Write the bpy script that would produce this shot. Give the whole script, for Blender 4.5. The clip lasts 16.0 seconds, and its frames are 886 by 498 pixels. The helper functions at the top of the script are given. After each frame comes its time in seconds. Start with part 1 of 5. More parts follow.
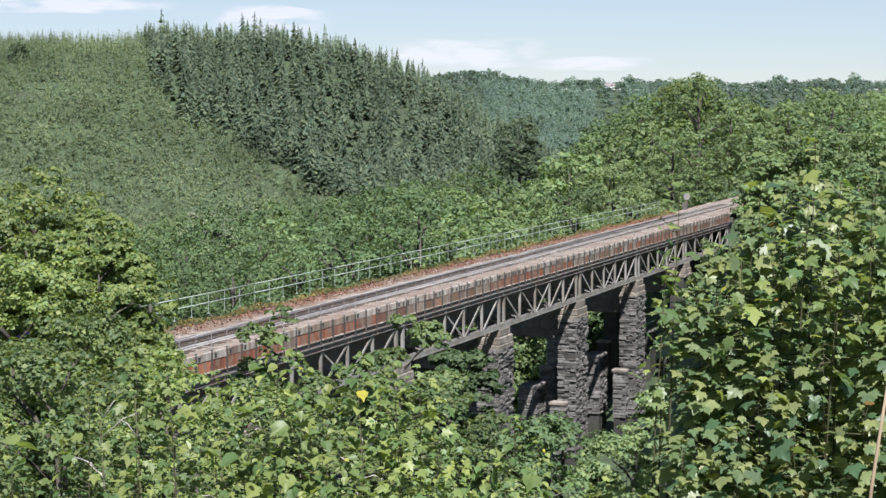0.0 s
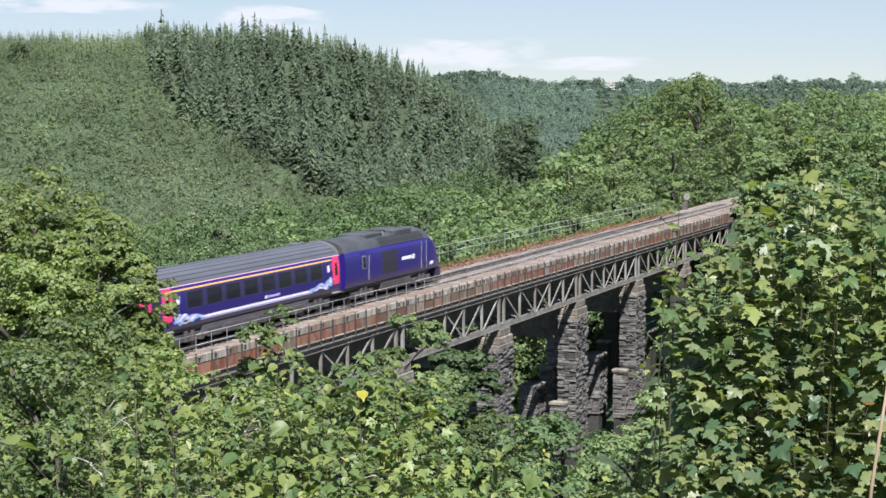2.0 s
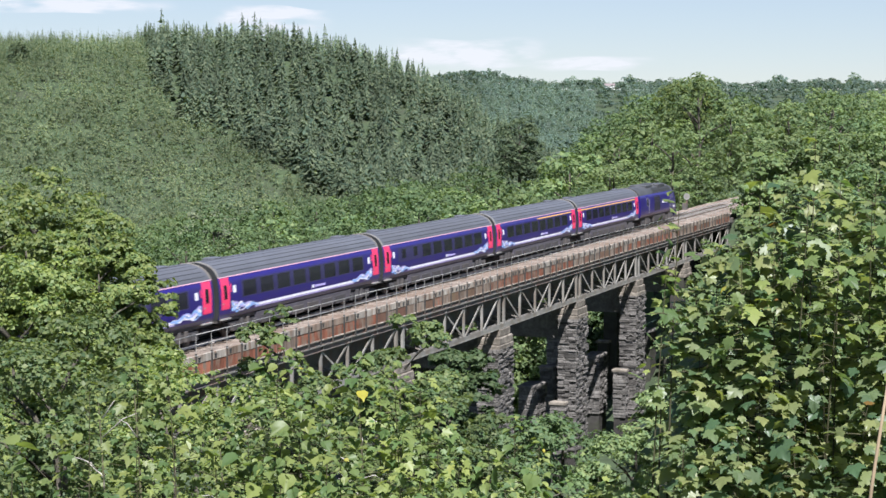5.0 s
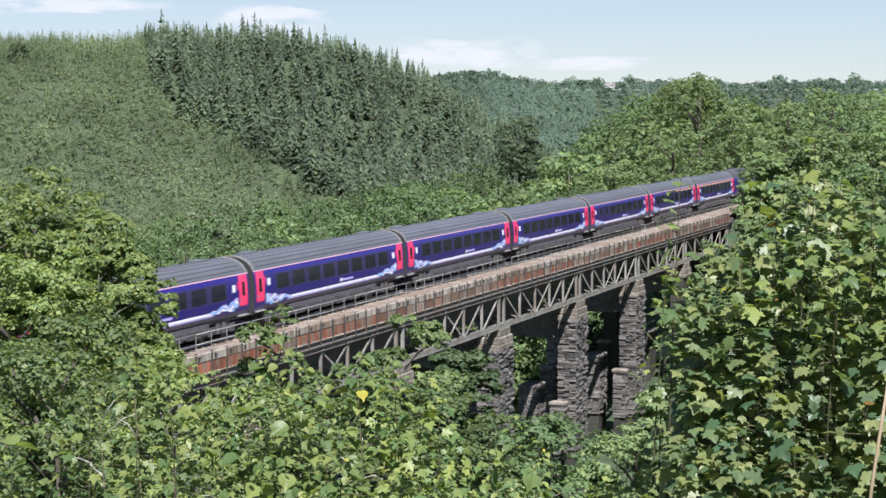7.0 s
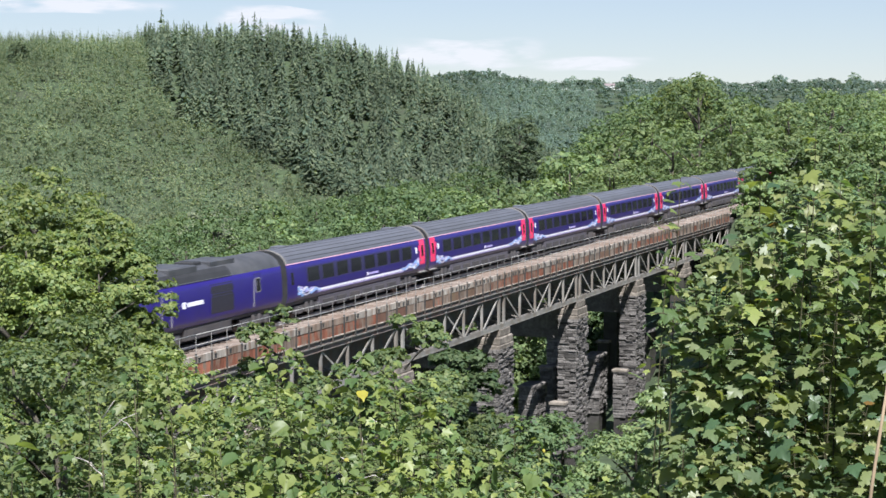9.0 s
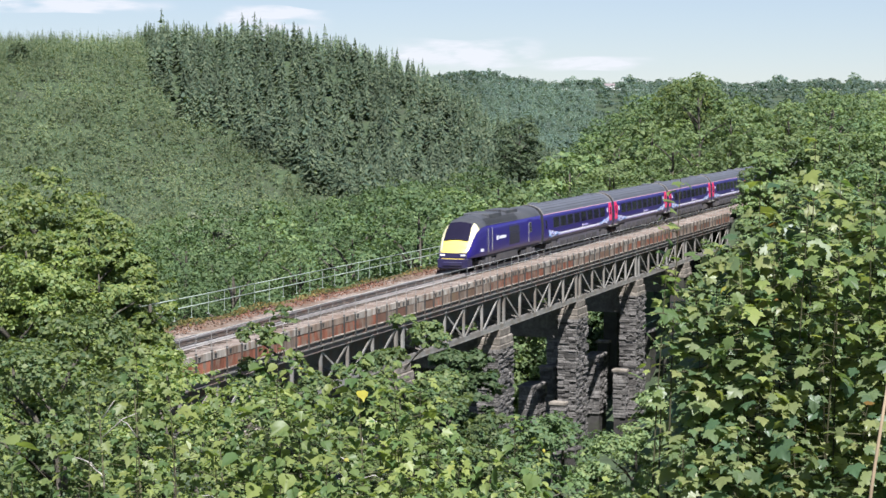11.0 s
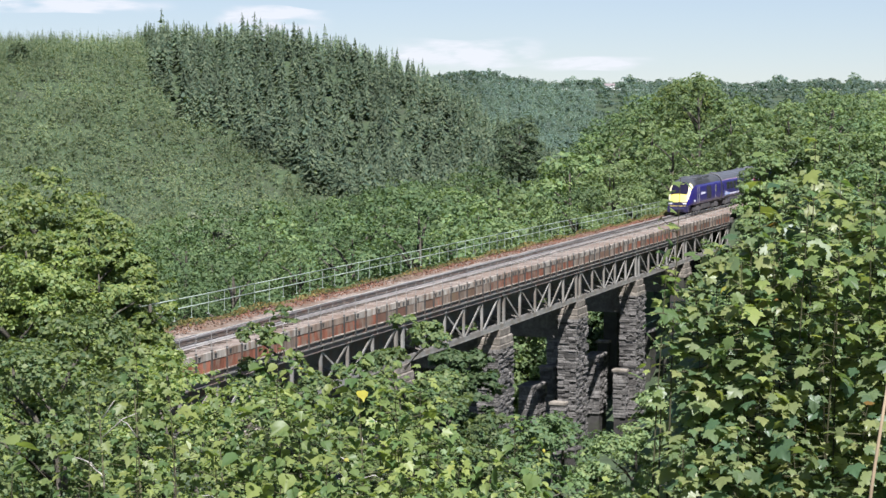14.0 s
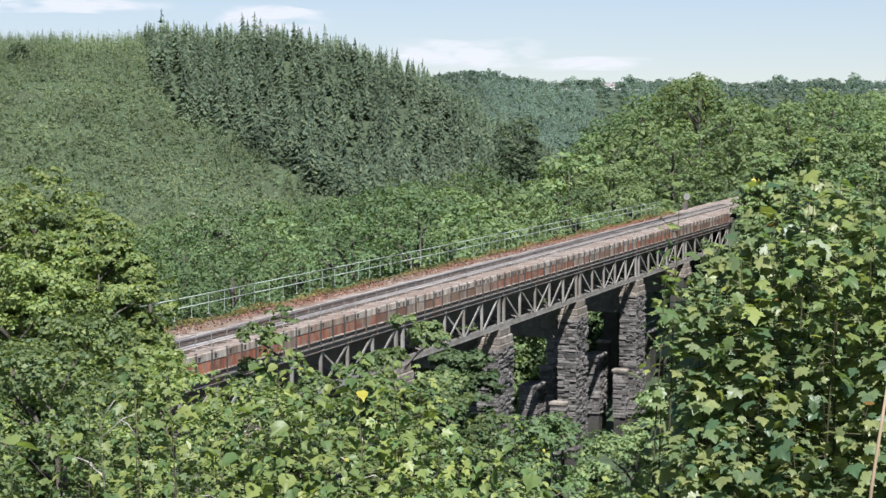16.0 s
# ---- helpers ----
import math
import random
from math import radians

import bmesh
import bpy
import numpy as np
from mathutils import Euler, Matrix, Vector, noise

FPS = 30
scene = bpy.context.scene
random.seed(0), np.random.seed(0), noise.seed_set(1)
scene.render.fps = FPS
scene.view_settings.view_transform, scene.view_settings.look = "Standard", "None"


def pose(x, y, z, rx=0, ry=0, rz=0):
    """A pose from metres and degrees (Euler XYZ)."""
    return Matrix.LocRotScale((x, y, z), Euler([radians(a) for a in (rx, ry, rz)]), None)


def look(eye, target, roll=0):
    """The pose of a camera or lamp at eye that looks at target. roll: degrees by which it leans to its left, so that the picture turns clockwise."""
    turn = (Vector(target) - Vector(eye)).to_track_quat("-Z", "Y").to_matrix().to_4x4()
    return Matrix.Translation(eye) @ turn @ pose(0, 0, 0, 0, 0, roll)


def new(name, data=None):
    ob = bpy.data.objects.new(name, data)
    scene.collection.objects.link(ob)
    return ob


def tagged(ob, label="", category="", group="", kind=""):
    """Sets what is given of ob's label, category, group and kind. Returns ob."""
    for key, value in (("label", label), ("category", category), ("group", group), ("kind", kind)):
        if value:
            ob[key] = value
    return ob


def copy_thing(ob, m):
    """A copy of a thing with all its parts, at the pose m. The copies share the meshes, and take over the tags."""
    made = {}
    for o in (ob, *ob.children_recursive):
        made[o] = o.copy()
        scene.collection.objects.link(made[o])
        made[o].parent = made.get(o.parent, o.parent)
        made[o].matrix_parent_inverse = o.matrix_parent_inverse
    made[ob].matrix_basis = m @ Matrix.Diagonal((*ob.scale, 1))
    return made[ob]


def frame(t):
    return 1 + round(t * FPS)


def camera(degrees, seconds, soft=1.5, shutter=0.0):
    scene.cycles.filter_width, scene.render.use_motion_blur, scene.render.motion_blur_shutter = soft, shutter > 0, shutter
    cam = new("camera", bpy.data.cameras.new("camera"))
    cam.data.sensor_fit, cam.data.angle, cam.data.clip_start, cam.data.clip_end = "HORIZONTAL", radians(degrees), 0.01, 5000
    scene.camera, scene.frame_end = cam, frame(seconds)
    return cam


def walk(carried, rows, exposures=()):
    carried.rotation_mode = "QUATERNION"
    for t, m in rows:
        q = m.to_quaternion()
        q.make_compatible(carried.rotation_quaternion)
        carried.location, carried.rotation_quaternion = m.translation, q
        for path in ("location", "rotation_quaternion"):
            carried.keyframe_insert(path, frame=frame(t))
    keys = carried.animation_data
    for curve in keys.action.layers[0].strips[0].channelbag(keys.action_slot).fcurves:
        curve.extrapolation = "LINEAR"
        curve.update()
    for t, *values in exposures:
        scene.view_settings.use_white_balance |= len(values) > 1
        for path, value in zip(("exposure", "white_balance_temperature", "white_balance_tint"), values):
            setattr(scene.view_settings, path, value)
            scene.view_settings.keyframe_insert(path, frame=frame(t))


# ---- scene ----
cam = camera(25.6, 16.0, soft=1.5, shutter=0.3)
EYE = (42.22, 0.0, 11.11)
YAW, PITCH = 18.82, -4.06
walk(cam, [(0.0, pose(*EYE, 90 + PITCH, 0, YAW)), (16.0, pose(*EYE, 90 + PITCH, 0, YAW))], exposures=[(0.0, 1.27, 6050, 10), (16.0, 1.27, 6050, 10)])

# ---- sky, sun ----
SUN_DIR = Vector((0.38, -0.60, 1.0)).normalized()
world = bpy.data.worlds.new("sky")
scene.world = world
world.use_nodes = True
wn = world.node_tree.nodes
sky = wn.new("ShaderNodeTexSky")
sky.sky_type, sky.sun_disc = "NISHITA", False
sky.sun_elevation = math.asin(SUN_DIR.z)
sky.sun_rotation = math.atan2(SUN_DIR.x, SUN_DIR.y)
sky.air_density, sky.dust_density, sky.ozone_density, sky.altitude = 1.0, 0.15, 1.8, 1500
wn["Background"].inputs["Strength"].default_value = 0.074
soften = wn.new("ShaderNodeHueSaturation")
soften.inputs["Hue"].default_value, soften.inputs["Saturation"].default_value = 0.505, 0.95
even = wn.new("ShaderNodeGamma")
even.inputs["Gamma"].default_value = 0.7
tint = wn.new("ShaderNodeVectorMath")
tint.operation = "MULTIPLY"
tint.inputs[1].default_value = (0.962, 0.968, 1.03)
world.node_tree.links.new(sky.outputs[0], even.inputs["Color"])
world.node_tree.links.new(even.outputs[0], tint.inputs[0])
world.node_tree.links.new(tint.outputs[0], soften.inputs["Color"])
world.node_tree.links.new(soften.outputs[0], wn["Background"].inputs["Color"])
sun = new("sun", bpy.data.lights.new("sun", "SUN"))
sun.data.energy, sun.data.angle, sun.data.color = 4.7, radians(0.6), (1.0, 0.965, 0.91)
sun.matrix_world = look((0, 0, 200), Vector((0, 0, 200)) - SUN_DIR)


# ---- materials ----
def material(name, rgb, rough=0.6, metal=0.0, var=0.25, scale=4.0, dirt=None, dirt_scale=0.6, dirt_amount=0.5, bump=0.0, bump_scale=30.0, rand=0.0, island=0.0, coords="Object", spec=0.5, stretch=None):
    """Principled surface with variation at two scales, optional dirt patches, relief and piece-by-piece variation."""
    m = bpy.data.materials.new(name)
    m.use_nodes = True
    nt = m.node_tree
    n, l = nt.nodes, nt.links
    b = n["Principled BSDF"]
    b.inputs["Roughness"].default_value, b.inputs["Metallic"].default_value = rough, metal
    b.inputs["Specular IOR Level"].default_value = spec
    tc = n.new("ShaderNodeTexCoord")
    info = n.new("ShaderNodeObjectInfo")
    own = n.new("ShaderNodeVectorMath")
    own.operation = "MULTIPLY_ADD"
    l.new(info.outputs["Random"], own.inputs[0])
    own.inputs[1].default_value = (37.0, 53.0, 29.0)
    l.new(tc.outputs[coords], own.inputs[2])
    vec = own.outputs[0]
    if stretch:
        mp = n.new("ShaderNodeMapping")
        mp.inputs["Scale"].default_value = stretch
        l.new(vec, mp.inputs["Vector"])
        vec = mp.outputs[0]

    def noise_tex(s, detail):
        t = n.new("ShaderNodeTexNoise")
        t.inputs["Scale"].default_value, t.inputs["Detail"].default_value = s, detail
        l.new(vec, t.inputs["Vector"])
        return t.outputs["Fac"]

    def mul(a, lo, hi, src=(0.25, 0.75)):
        r = n.new("ShaderNodeMapRange")
        r.inputs[1].default_value, r.inputs[2].default_value = src
        r.inputs[3].default_value, r.inputs[4].default_value = lo, hi
        l.new(a, r.inputs[0])
        return r.outputs[0]

    def scaled(col, fac):
        s = n.new("ShaderNodeVectorMath")
        s.operation = "SCALE"
        if isinstance(col, tuple):
            s.inputs[0].default_value = col
        else:
            l.new(col, s.inputs[0])
        l.new(fac, s.inputs["Scale"])
        return s.outputs[0]

    col = scaled(tuple(rgb), mul(noise_tex(scale, 6), 1 - var, 1 + var))
    col = scaled(col, mul(noise_tex(scale * 0.13, 3), 1 - var * 0.7, 1 + var * 0.7))
    if rand:
        oi = n.new("ShaderNodeObjectInfo")
        col = scaled(col, mul(oi.outputs["Random"], 1 - rand, 1 + rand, (0, 1)))
    if island:
        g = n.new("ShaderNodeNewGeometry")
        col = scaled(col, mul(g.outputs["Random Per Island"], 1 - island, 1 + island, (0, 1)))
    if dirt:
        mx = n.new("ShaderNodeMix")
        mx.data_type = "RGBA"
        l.new(mul(noise_tex(dirt_scale, 5), 0, dirt_amount, (0.45, 0.65)), mx.inputs[0])
        l.new(col, mx.inputs[6])
        mx.inputs[7].default_value = (*dirt, 1)
        col = mx.outputs[2]
    l.new(col, b.inputs["Base Color"])
    if bump:
        bp = n.new("ShaderNodeBump")
        bp.inputs["Strength"].default_value, bp.inputs["Distance"].default_value = bump, 0.05
        l.new(noise_tex(bump_scale, 4), bp.inputs["Height"])
        l.new(bp.outputs[0], b.inputs["Normal"])
    return m


def leaf_material(name, rgb, var=0.35, hue=0.25, through_light=0.35, rough=0.5, patch=0.25, patch_scale=0.5, spec=0.4, odd=None, per_object=False):
    """Leaves: each its own shade, patches of lighter growth, light passing through the blade."""
    m = bpy.data.materials.new(name)
    m.use_nodes = True
    nt = m.node_tree
    n, l = nt.nodes, nt.links
    b, out = n["Principled BSDF"], n["Material Output"]
    b.inputs["Roughness"].default_value = rough
    b.inputs["Specular IOR Level"].default_value = spec
    g = n.new("ShaderNodeNewGeometry")
    ramp = n.new("ShaderNodeValToRGB")
    r, gr, bl = rgb
    e = ramp.color_ramp.elements
    e[0].color = (r * (1 - var) * (1 - hue * 0.6), gr * (1 - var), bl * (1 - var) * (1 + hue * 0.5), 1)
    e[1].color = (r * (1 + var) * (1 + hue), gr * (1 + var), bl * (1 + var) * (1 - hue * 0.3), 1)
    if odd:
        e[1].position = 0.994
        o = ramp.color_ramp.elements.new(0.9975)
        o.color = (*odd, 1)
    oi = n.new("ShaderNodeObjectInfo")
    l.new(oi.outputs["Random"] if per_object else g.outputs["Random Per Island"], ramp.inputs[0])
    tc = n.new("ShaderNodeTexCoord")
    t = n.new("ShaderNodeTexNoise")
    t.inputs["Scale"].default_value, t.inputs["Detail"].default_value = patch_scale, 4
    l.new(tc.outputs["Object"], t.inputs["Vector"])
    mr = n.new("ShaderNodeMapRange")
    mr.inputs[1].default_value, mr.inputs[2].default_value = 0.3, 0.7
    mr.inputs[3].default_value, mr.inputs[4].default_value = 1 - patch, 1 + patch
    l.new(t.outputs["Fac"], mr.inputs[0])
    mr2 = n.new("ShaderNodeMapRange")
    mr2.inputs[3].default_value, mr2.inputs[4].default_value = 1 - patch, 1 + patch
    l.new(oi.outputs["Random"], mr2.inputs[0])
    ml = n.new("ShaderNodeMath")
    ml.operation = "MULTIPLY"
    l.new(mr.outputs[0], ml.inputs[0])
    l.new(mr2.outputs[0], ml.inputs[1])
    s = n.new("ShaderNodeVectorMath")
    s.operation = "SCALE"
    l.new(ramp.outputs[0], s.inputs[0])
    l.new(ml.outputs[0], s.inputs["Scale"])
    l.new(s.outputs[0], b.inputs["Base Color"])
    tr = n.new("ShaderNodeBsdfTranslucent")
    s2 = n.new("ShaderNodeVectorMath")
    s2.operation = "MULTIPLY"
    s2.inputs[1].default_value = (1.15, 1.2, 0.55)
    l.new(s.outputs[0], s2.inputs[0])
    l.new(s2.outputs[0], tr.inputs[0])
    mx = n.new("ShaderNodeMixShader")
    mx.inputs[0].default_value = through_light
    l.new(b.outputs[0], mx.inputs[1])
    l.new(tr.outputs[0], mx.inputs[2])
    l.new(mx.outputs[0], out.inputs["Surface"])
    return m


M_GROUND = material("meadow_floor", (0.036, 0.055, 0.022), 0.95, var=0.5, scale=0.5, dirt=(0.035, 0.034, 0.02), dirt_scale=0.05, bump=0.6, bump_scale=2)
M_STONE = material("slate_stone", (0.140, 0.128, 0.120), 0.85, var=0.4, scale=5, rand=0.6, dirt=(0.07, 0.065, 0.06), dirt_scale=1.5, bump=0.6, bump_scale=18, spec=0.2)
M_MORTAR = material("dark_joints", (0.05, 0.046, 0.043), 0.95, var=0.3, scale=2, dirt=(0.05, 0.055, 0.035), bump=0.4, spec=0.1)
M_CAP = material("dressed_granite", (0.22, 0.19, 0.16), 0.85, var=0.35, scale=4, dirt=(0.10, 0.085, 0.07), dirt_scale=1.6, dirt_amount=0.8, bump=0.6, rand=0.15, spec=0.2)
M_STEEL = material("grey_painted_steel", (0.225, 0.212, 0.194), 0.6, var=0.2, scale=2, dirt=(0.13, 0.10, 0.075), dirt_scale=1.0, dirt_amount=0.7, rand=0.15)
M_POST = material("black_iron", (0.04, 0.037, 0.034), 0.7, var=0.3, scale=3, dirt=(0.10, 0.055, 0.035), dirt_scale=2)
M_STEELDK = material("weathered_dark_steel", (0.085, 0.08, 0.075), 0.7, var=0.3, scale=2, dirt=(0.14, 0.075, 0.05), dirt_scale=1.1, dirt_amount=0.7, rand=0.2)
M_RUST = material("rusted_plate", (0.21, 0.078, 0.048), 0.85, var=0.5, scale=2.5, stretch=(1, 1, 0.5), dirt=(0.20, 0.15, 0.115), dirt_scale=2.0, dirt_amount=1.0, bump=0.3, rand=0.25, spec=0.2)
M_RUST2 = material("faded_rust_plate", (0.15, 0.08, 0.058), 0.9, var=0.3, scale=1.0, dirt=(0.15, 0.11, 0.07), dirt_scale=0.22, dirt_amount=0.8, rand=0.1, spec=0.2)
M_CONCB = material("rust_stained_concrete", (0.20, 0.145, 0.112), 0.9, var=0.4, scale=4, stretch=(1, 1, 0.4), dirt=(0.24, 0.205, 0.175), dirt_scale=2.2, dirt_amount=0.8, rand=0.25, spec=0.2)
M_CONC = material("pale_concrete", (0.30, 0.265, 0.23), 0.9, var=0.4, scale=4, stretch=(1, 1, 0.4), dirt=(0.17, 0.105, 0.07), dirt_scale=2.4, dirt_amount=0.75, rand=0.2, spec=0.2)
M_HOLE = material("hole_shade", (0.03, 0.03, 0.03), 0.9, var=0.1)
M_BALLAST = material("granite_ballast", (0.215, 0.176, 0.150), 0.95, var=0.7, scale=11, dirt=(0.15, 0.10, 0.072), dirt_scale=0.25, dirt_amount=0.75, bump=1.0, bump_scale=14, spec=0.15)
M_RUSTSTONE = material("rust_stained_stone", (0.165, 0.082, 0.055), 0.95, var=0.45, scale=5, dirt=(0.16, 0.115, 0.085), dirt_scale=0.2, dirt_amount=0.9, spec=0.15)
M_RAIL = material("running_rail", (0.48, 0.44, 0.42), 0.45, metal=0.25, var=0.2, scale=3)
M_SLEEPER = material("dark_timber_sleeper", (0.07, 0.055, 0.045), 0.9, var=0.3, scale=5, rand=0.3, spec=0.2)
M_GALV = material("galvanised_tube", (0.30, 0.29, 0.275), 0.55, metal=0.2, var=0.12, scale=3)
M_GALVG = material("pale_green_grey_tube", (0.27, 0.31, 0.26), 0.6, metal=0.1, var=0.15, scale=3)
M_BLUE = material("indigo_paint", (0.018, 0.010, 0.135), 0.3, var=0.06, scale=1.2, dirt=(0.026, 0.018, 0.10), dirt_scale=0.7, dirt_amount=0.3, spec=0.3)
M_ROOF = material("grey_coach_roof", (0.085, 0.088, 0.105), 0.55, var=0.12, scale=1.5, dirt=(0.075, 0.075, 0.085), dirt_scale=0.5, stretch=(1, 0.3, 1))
M_ROOFDK = material("sooty_roof", (0.045, 0.046, 0.052), 0.6, var=0.25, scale=1.5, dirt=(0.09, 0.088, 0.09), dirt_scale=0.6)
M_SKIRT = material("grimy_underframe", (0.045, 0.042, 0.045), 0.75, var=0.3, scale=2, dirt=(0.09, 0.075, 0.065), dirt_scale=0.8)
M_SKIRTG = material("dark_grey_skirt", (0.075, 0.068, 0.085), 0.6, var=0.2, scale=2, dirt=(0.05, 0.045, 0.05), dirt_scale=0.8)
M_PINK = material("hot_pink_door_paint", (0.78, 0.035, 0.13), 0.35, var=0.08, scale=2)
M_PINKLINE = material("pale_pink_line", (0.66, 0.38, 0.48), 0.45, var=0.08, scale=2)
M_GOLD = material("gold_line", (0.75, 0.40, 0.10), 0.45, var=0.08, scale=2)
M_WHITE = material("white_vinyl", (0.74, 0.72, 0.80), 0.4, var=0.08, scale=2)
M_LILAC = material("lilac_vinyl", (0.42, 0.36, 0.68), 0.4, var=0.1, scale=2)
M_SKYBLUE = material("pale_blue_vinyl", (0.25, 0.42, 0.78), 0.4, var=0.15, scale=2)
M_YELLOW = material("warning_yellow_paint", (0.74, 0.56, 0.11), 0.4, var=0.06, scale=2)
M_CREAM = material("pale_cab_surround", (0.72, 0.64, 0.36), 0.4, var=0.06, scale=2)
M_GLASS = material("tinted_window_glass", (0.012, 0.010, 0.022), 0.14, var=0.1, scale=1, spec=0.3)
M_GRILLE = material("dark_grille", (0.02, 0.018, 0.03), 0.6, var=0.2)
M_BLACK = material("matt_black", (0.02, 0.02, 0.022), 0.7, var=0.3, scale=2)
M_BARK = material("grey_bark", (0.075, 0.066, 0.052), 0.9, var=0.35, scale=6, bump=0.6, spec=0.2)
M_TWIG = material("brown_twig", (0.060, 0.056, 0.030), 0.85, var=0.3, scale=8, spec=0.2)
M_STALK = material("dry_straw_stalk", (0.26, 0.19, 0.12), 0.8, var=0.25, scale=12)
M_WALLWHITE = material("white_render", (0.8, 0.79, 0.76), 0.8, var=0.05)
M_SLATE = material("slate_roof", (0.16, 0.13, 0.13), 0.7, var=0.2)
L_CONIFER = leaf_material("spruce_needles", (0.108, 0.150, 0.100), 0.3, 0.2, 0.45, 0.7, 0.42, 0.06, 0.2)
L_YOUNG = leaf_material("young_larch_needles", (0.138, 0.190, 0.110), 0.26, 0.25, 0.45, 0.7, 0.36, 0.035, 0.2)
# far foliage: the pale blue of haze is mixed into the leaf colour
L_FAR_HAZE = leaf_material("haze_tinted_foliage", (0.125, 0.180, 0.150), 0.2, 0.15, 0.45, 0.7, 0.3, 0.01, 0.2)
L_WOOD = leaf_material("oakwood_foliage", (0.142, 0.200, 0.088), 0.15, 0.15, 0.45, 0.6, 0.28, 0.25, 0.25)
L_OAK = leaf_material("oak_leaves", (0.166, 0.226, 0.082), 0.28, 0.22, 0.5, 0.5, 0.2, 0.5, 0.35)
# darker copy of the oak leaves, with shade put into the colour
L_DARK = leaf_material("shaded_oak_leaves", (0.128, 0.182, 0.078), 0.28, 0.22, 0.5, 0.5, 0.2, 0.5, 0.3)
L_HAZEL = leaf_material("hazel_leaves", (0.158, 0.222, 0.074), 0.28, 0.25, 0.48, 0.45, 0.15, 2.0, 0.4, odd=(0.5, 0.42, 0.05))
L_MAPLE = leaf_material("sycamore_leaves", (0.168, 0.240, 0.108), 0.35, 0.35, 0.55, 0.4, 0.15, 2.0, 0.5, odd=(0.3, 0.16, 0.05))


# ---- mesh helpers ----
def mesh_np(name, verts, faces, mats, idx=None, smooth=False):
    """A mesh from arrays; faces is an (n, k) array of equal polygons."""
    me = bpy.data.meshes.new(name)
    v, f = np.asarray(verts, np.float32), np.asarray(faces, np.int32)
    me.vertices.add(len(v))
    me.vertices.foreach_set("co", v.ravel())
    me.loops.add(f.size)
    me.loops.foreach_set("vertex_index", f.ravel())
    me.polygons.add(len(f))
    me.polygons.foreach_set("loop_start", np.arange(0, f.size, f.shape[1], dtype=np.int32))
    if idx is not None:
        me.polygons.foreach_set("material_index", np.asarray(idx, np.int32))
    if smooth:
        me.polygons.foreach_set("use_smooth", np.ones(len(f), bool))
    me.update(calc_edges=True)
    for m in mats if isinstance(mats, (list, tuple)) else [mats]:
        me.materials.append(m)
    return me


class Solid:
    """Collects boxes, beams and tubes into one mesh."""

    def __init__(self):
        self.v, self.f = [], []

    def add(self, verts, faces):
        o = len(self.v)
        self.v += [tuple(q) for q in verts]
        self.f += [tuple(i + o for i in q) for q in faces]
        return self

    def box(self, x0, x1, y0, y1, z0, z1, bevel=0.0):
        if bevel:
            b = bevel
            pts = []
            for z, i in ((z0, b), (z0 + b, 0), (z1 - b, 0), (z1, b)):
                c = [(x0 + i, y0 + i), (x1 - i, y0 + i), (x1 - i, y1 - i), (x0 + i, y1 - i)]
                pts += [(*q, z) for q in c]
            fs = [(3, 2, 1, 0), (12, 13, 14, 15)]
            for k in range(3):
                for j in range(4):
                    fs.append((4 * k + j, 4 * k + (j + 1) % 4, 4 * k + 4 + (j + 1) % 4, 4 * k + 4 + j))
            return self.add(pts, fs)
        return self.add([(x, y, z) for z in (z0, z1) for x, y in ((x0, y0), (x1, y0), (x1, y1), (x0, y1))],
                        [(3, 2, 1, 0), (4, 5, 6, 7), (0, 1, 5, 4), (1, 2, 6, 5), (2, 3, 7, 6), (3, 0, 4, 7)])

    def beam(self, a, b, w, h, up=(1, 0, 0)):
        a, b = Vector(a), Vector(b)
        d = (b - a).normalized()
        s = d.cross(Vector(up)).normalized()
        u = s.cross(d)
        c = [s * w / 2 * i + u * h / 2 * j for i, j in ((-1, -1), (1, -1), (1, 1), (-1, 1))]
        return self.add([a + q for q in c] + [b + q for q in c],
                        [(0, 1, 2, 3), (7, 6, 5, 4), (0, 4, 5, 1), (1, 5, 6, 2), (2, 6, 7, 3), (3, 7, 4, 0)])

    def tube(self, pts, radii, n=6):
        pts = [Vector(q) for q in pts]
        o = len(self.v)
        for i, q in enumerate(pts):
            d = (pts[min(i + 1, len(pts) - 1)] - pts[max(i - 1, 0)]).normalized()
            s = d.orthogonal().normalized()
            u = d.cross(s)
            r = radii[i] if isinstance(radii, (list, tuple)) else radii
            self.v += [tuple(q + (s * math.cos(k * math.tau / n) + u * math.sin(k * math.tau / n)) * r) for k in range(n)]
        for i in range(len(pts) - 1):
            for k in range(n):
                self.f.append((o + i * n + k, o + i * n + (k + 1) % n, o + i * n + n + (k + 1) % n, o + i * n + n + k))
        self.f.append(tuple(o + k for k in reversed(range(n))))
        self.f.append(tuple(o + (len(pts) - 1) * n + k for k in range(n)))
        return self

    def mesh(self, name, mat, smooth=False):
        me = bpy.data.meshes.new(name)
        me.from_pydata(self.v, [], self.f)
        for m in mat if isinstance(mat, (list, tuple)) else [mat]:
            me.materials.append(m)
        if smooth:
            me.polygons.foreach_set("use_smooth", [len(q.vertices) < 5 for q in me.polygons])
        me.update()
        return me


def part(name, data, parent, label="", mat=None, m=None, smooth=False):
    """One mesh object under a thing or a part."""
    if isinstance(data, Solid):
        data = data.mesh(name, mat, smooth)
    ob = new(name, data)
    ob.parent = parent
    if m is not None:
        ob.matrix_basis = m
    if label:
        tagged(ob, label)
    return ob


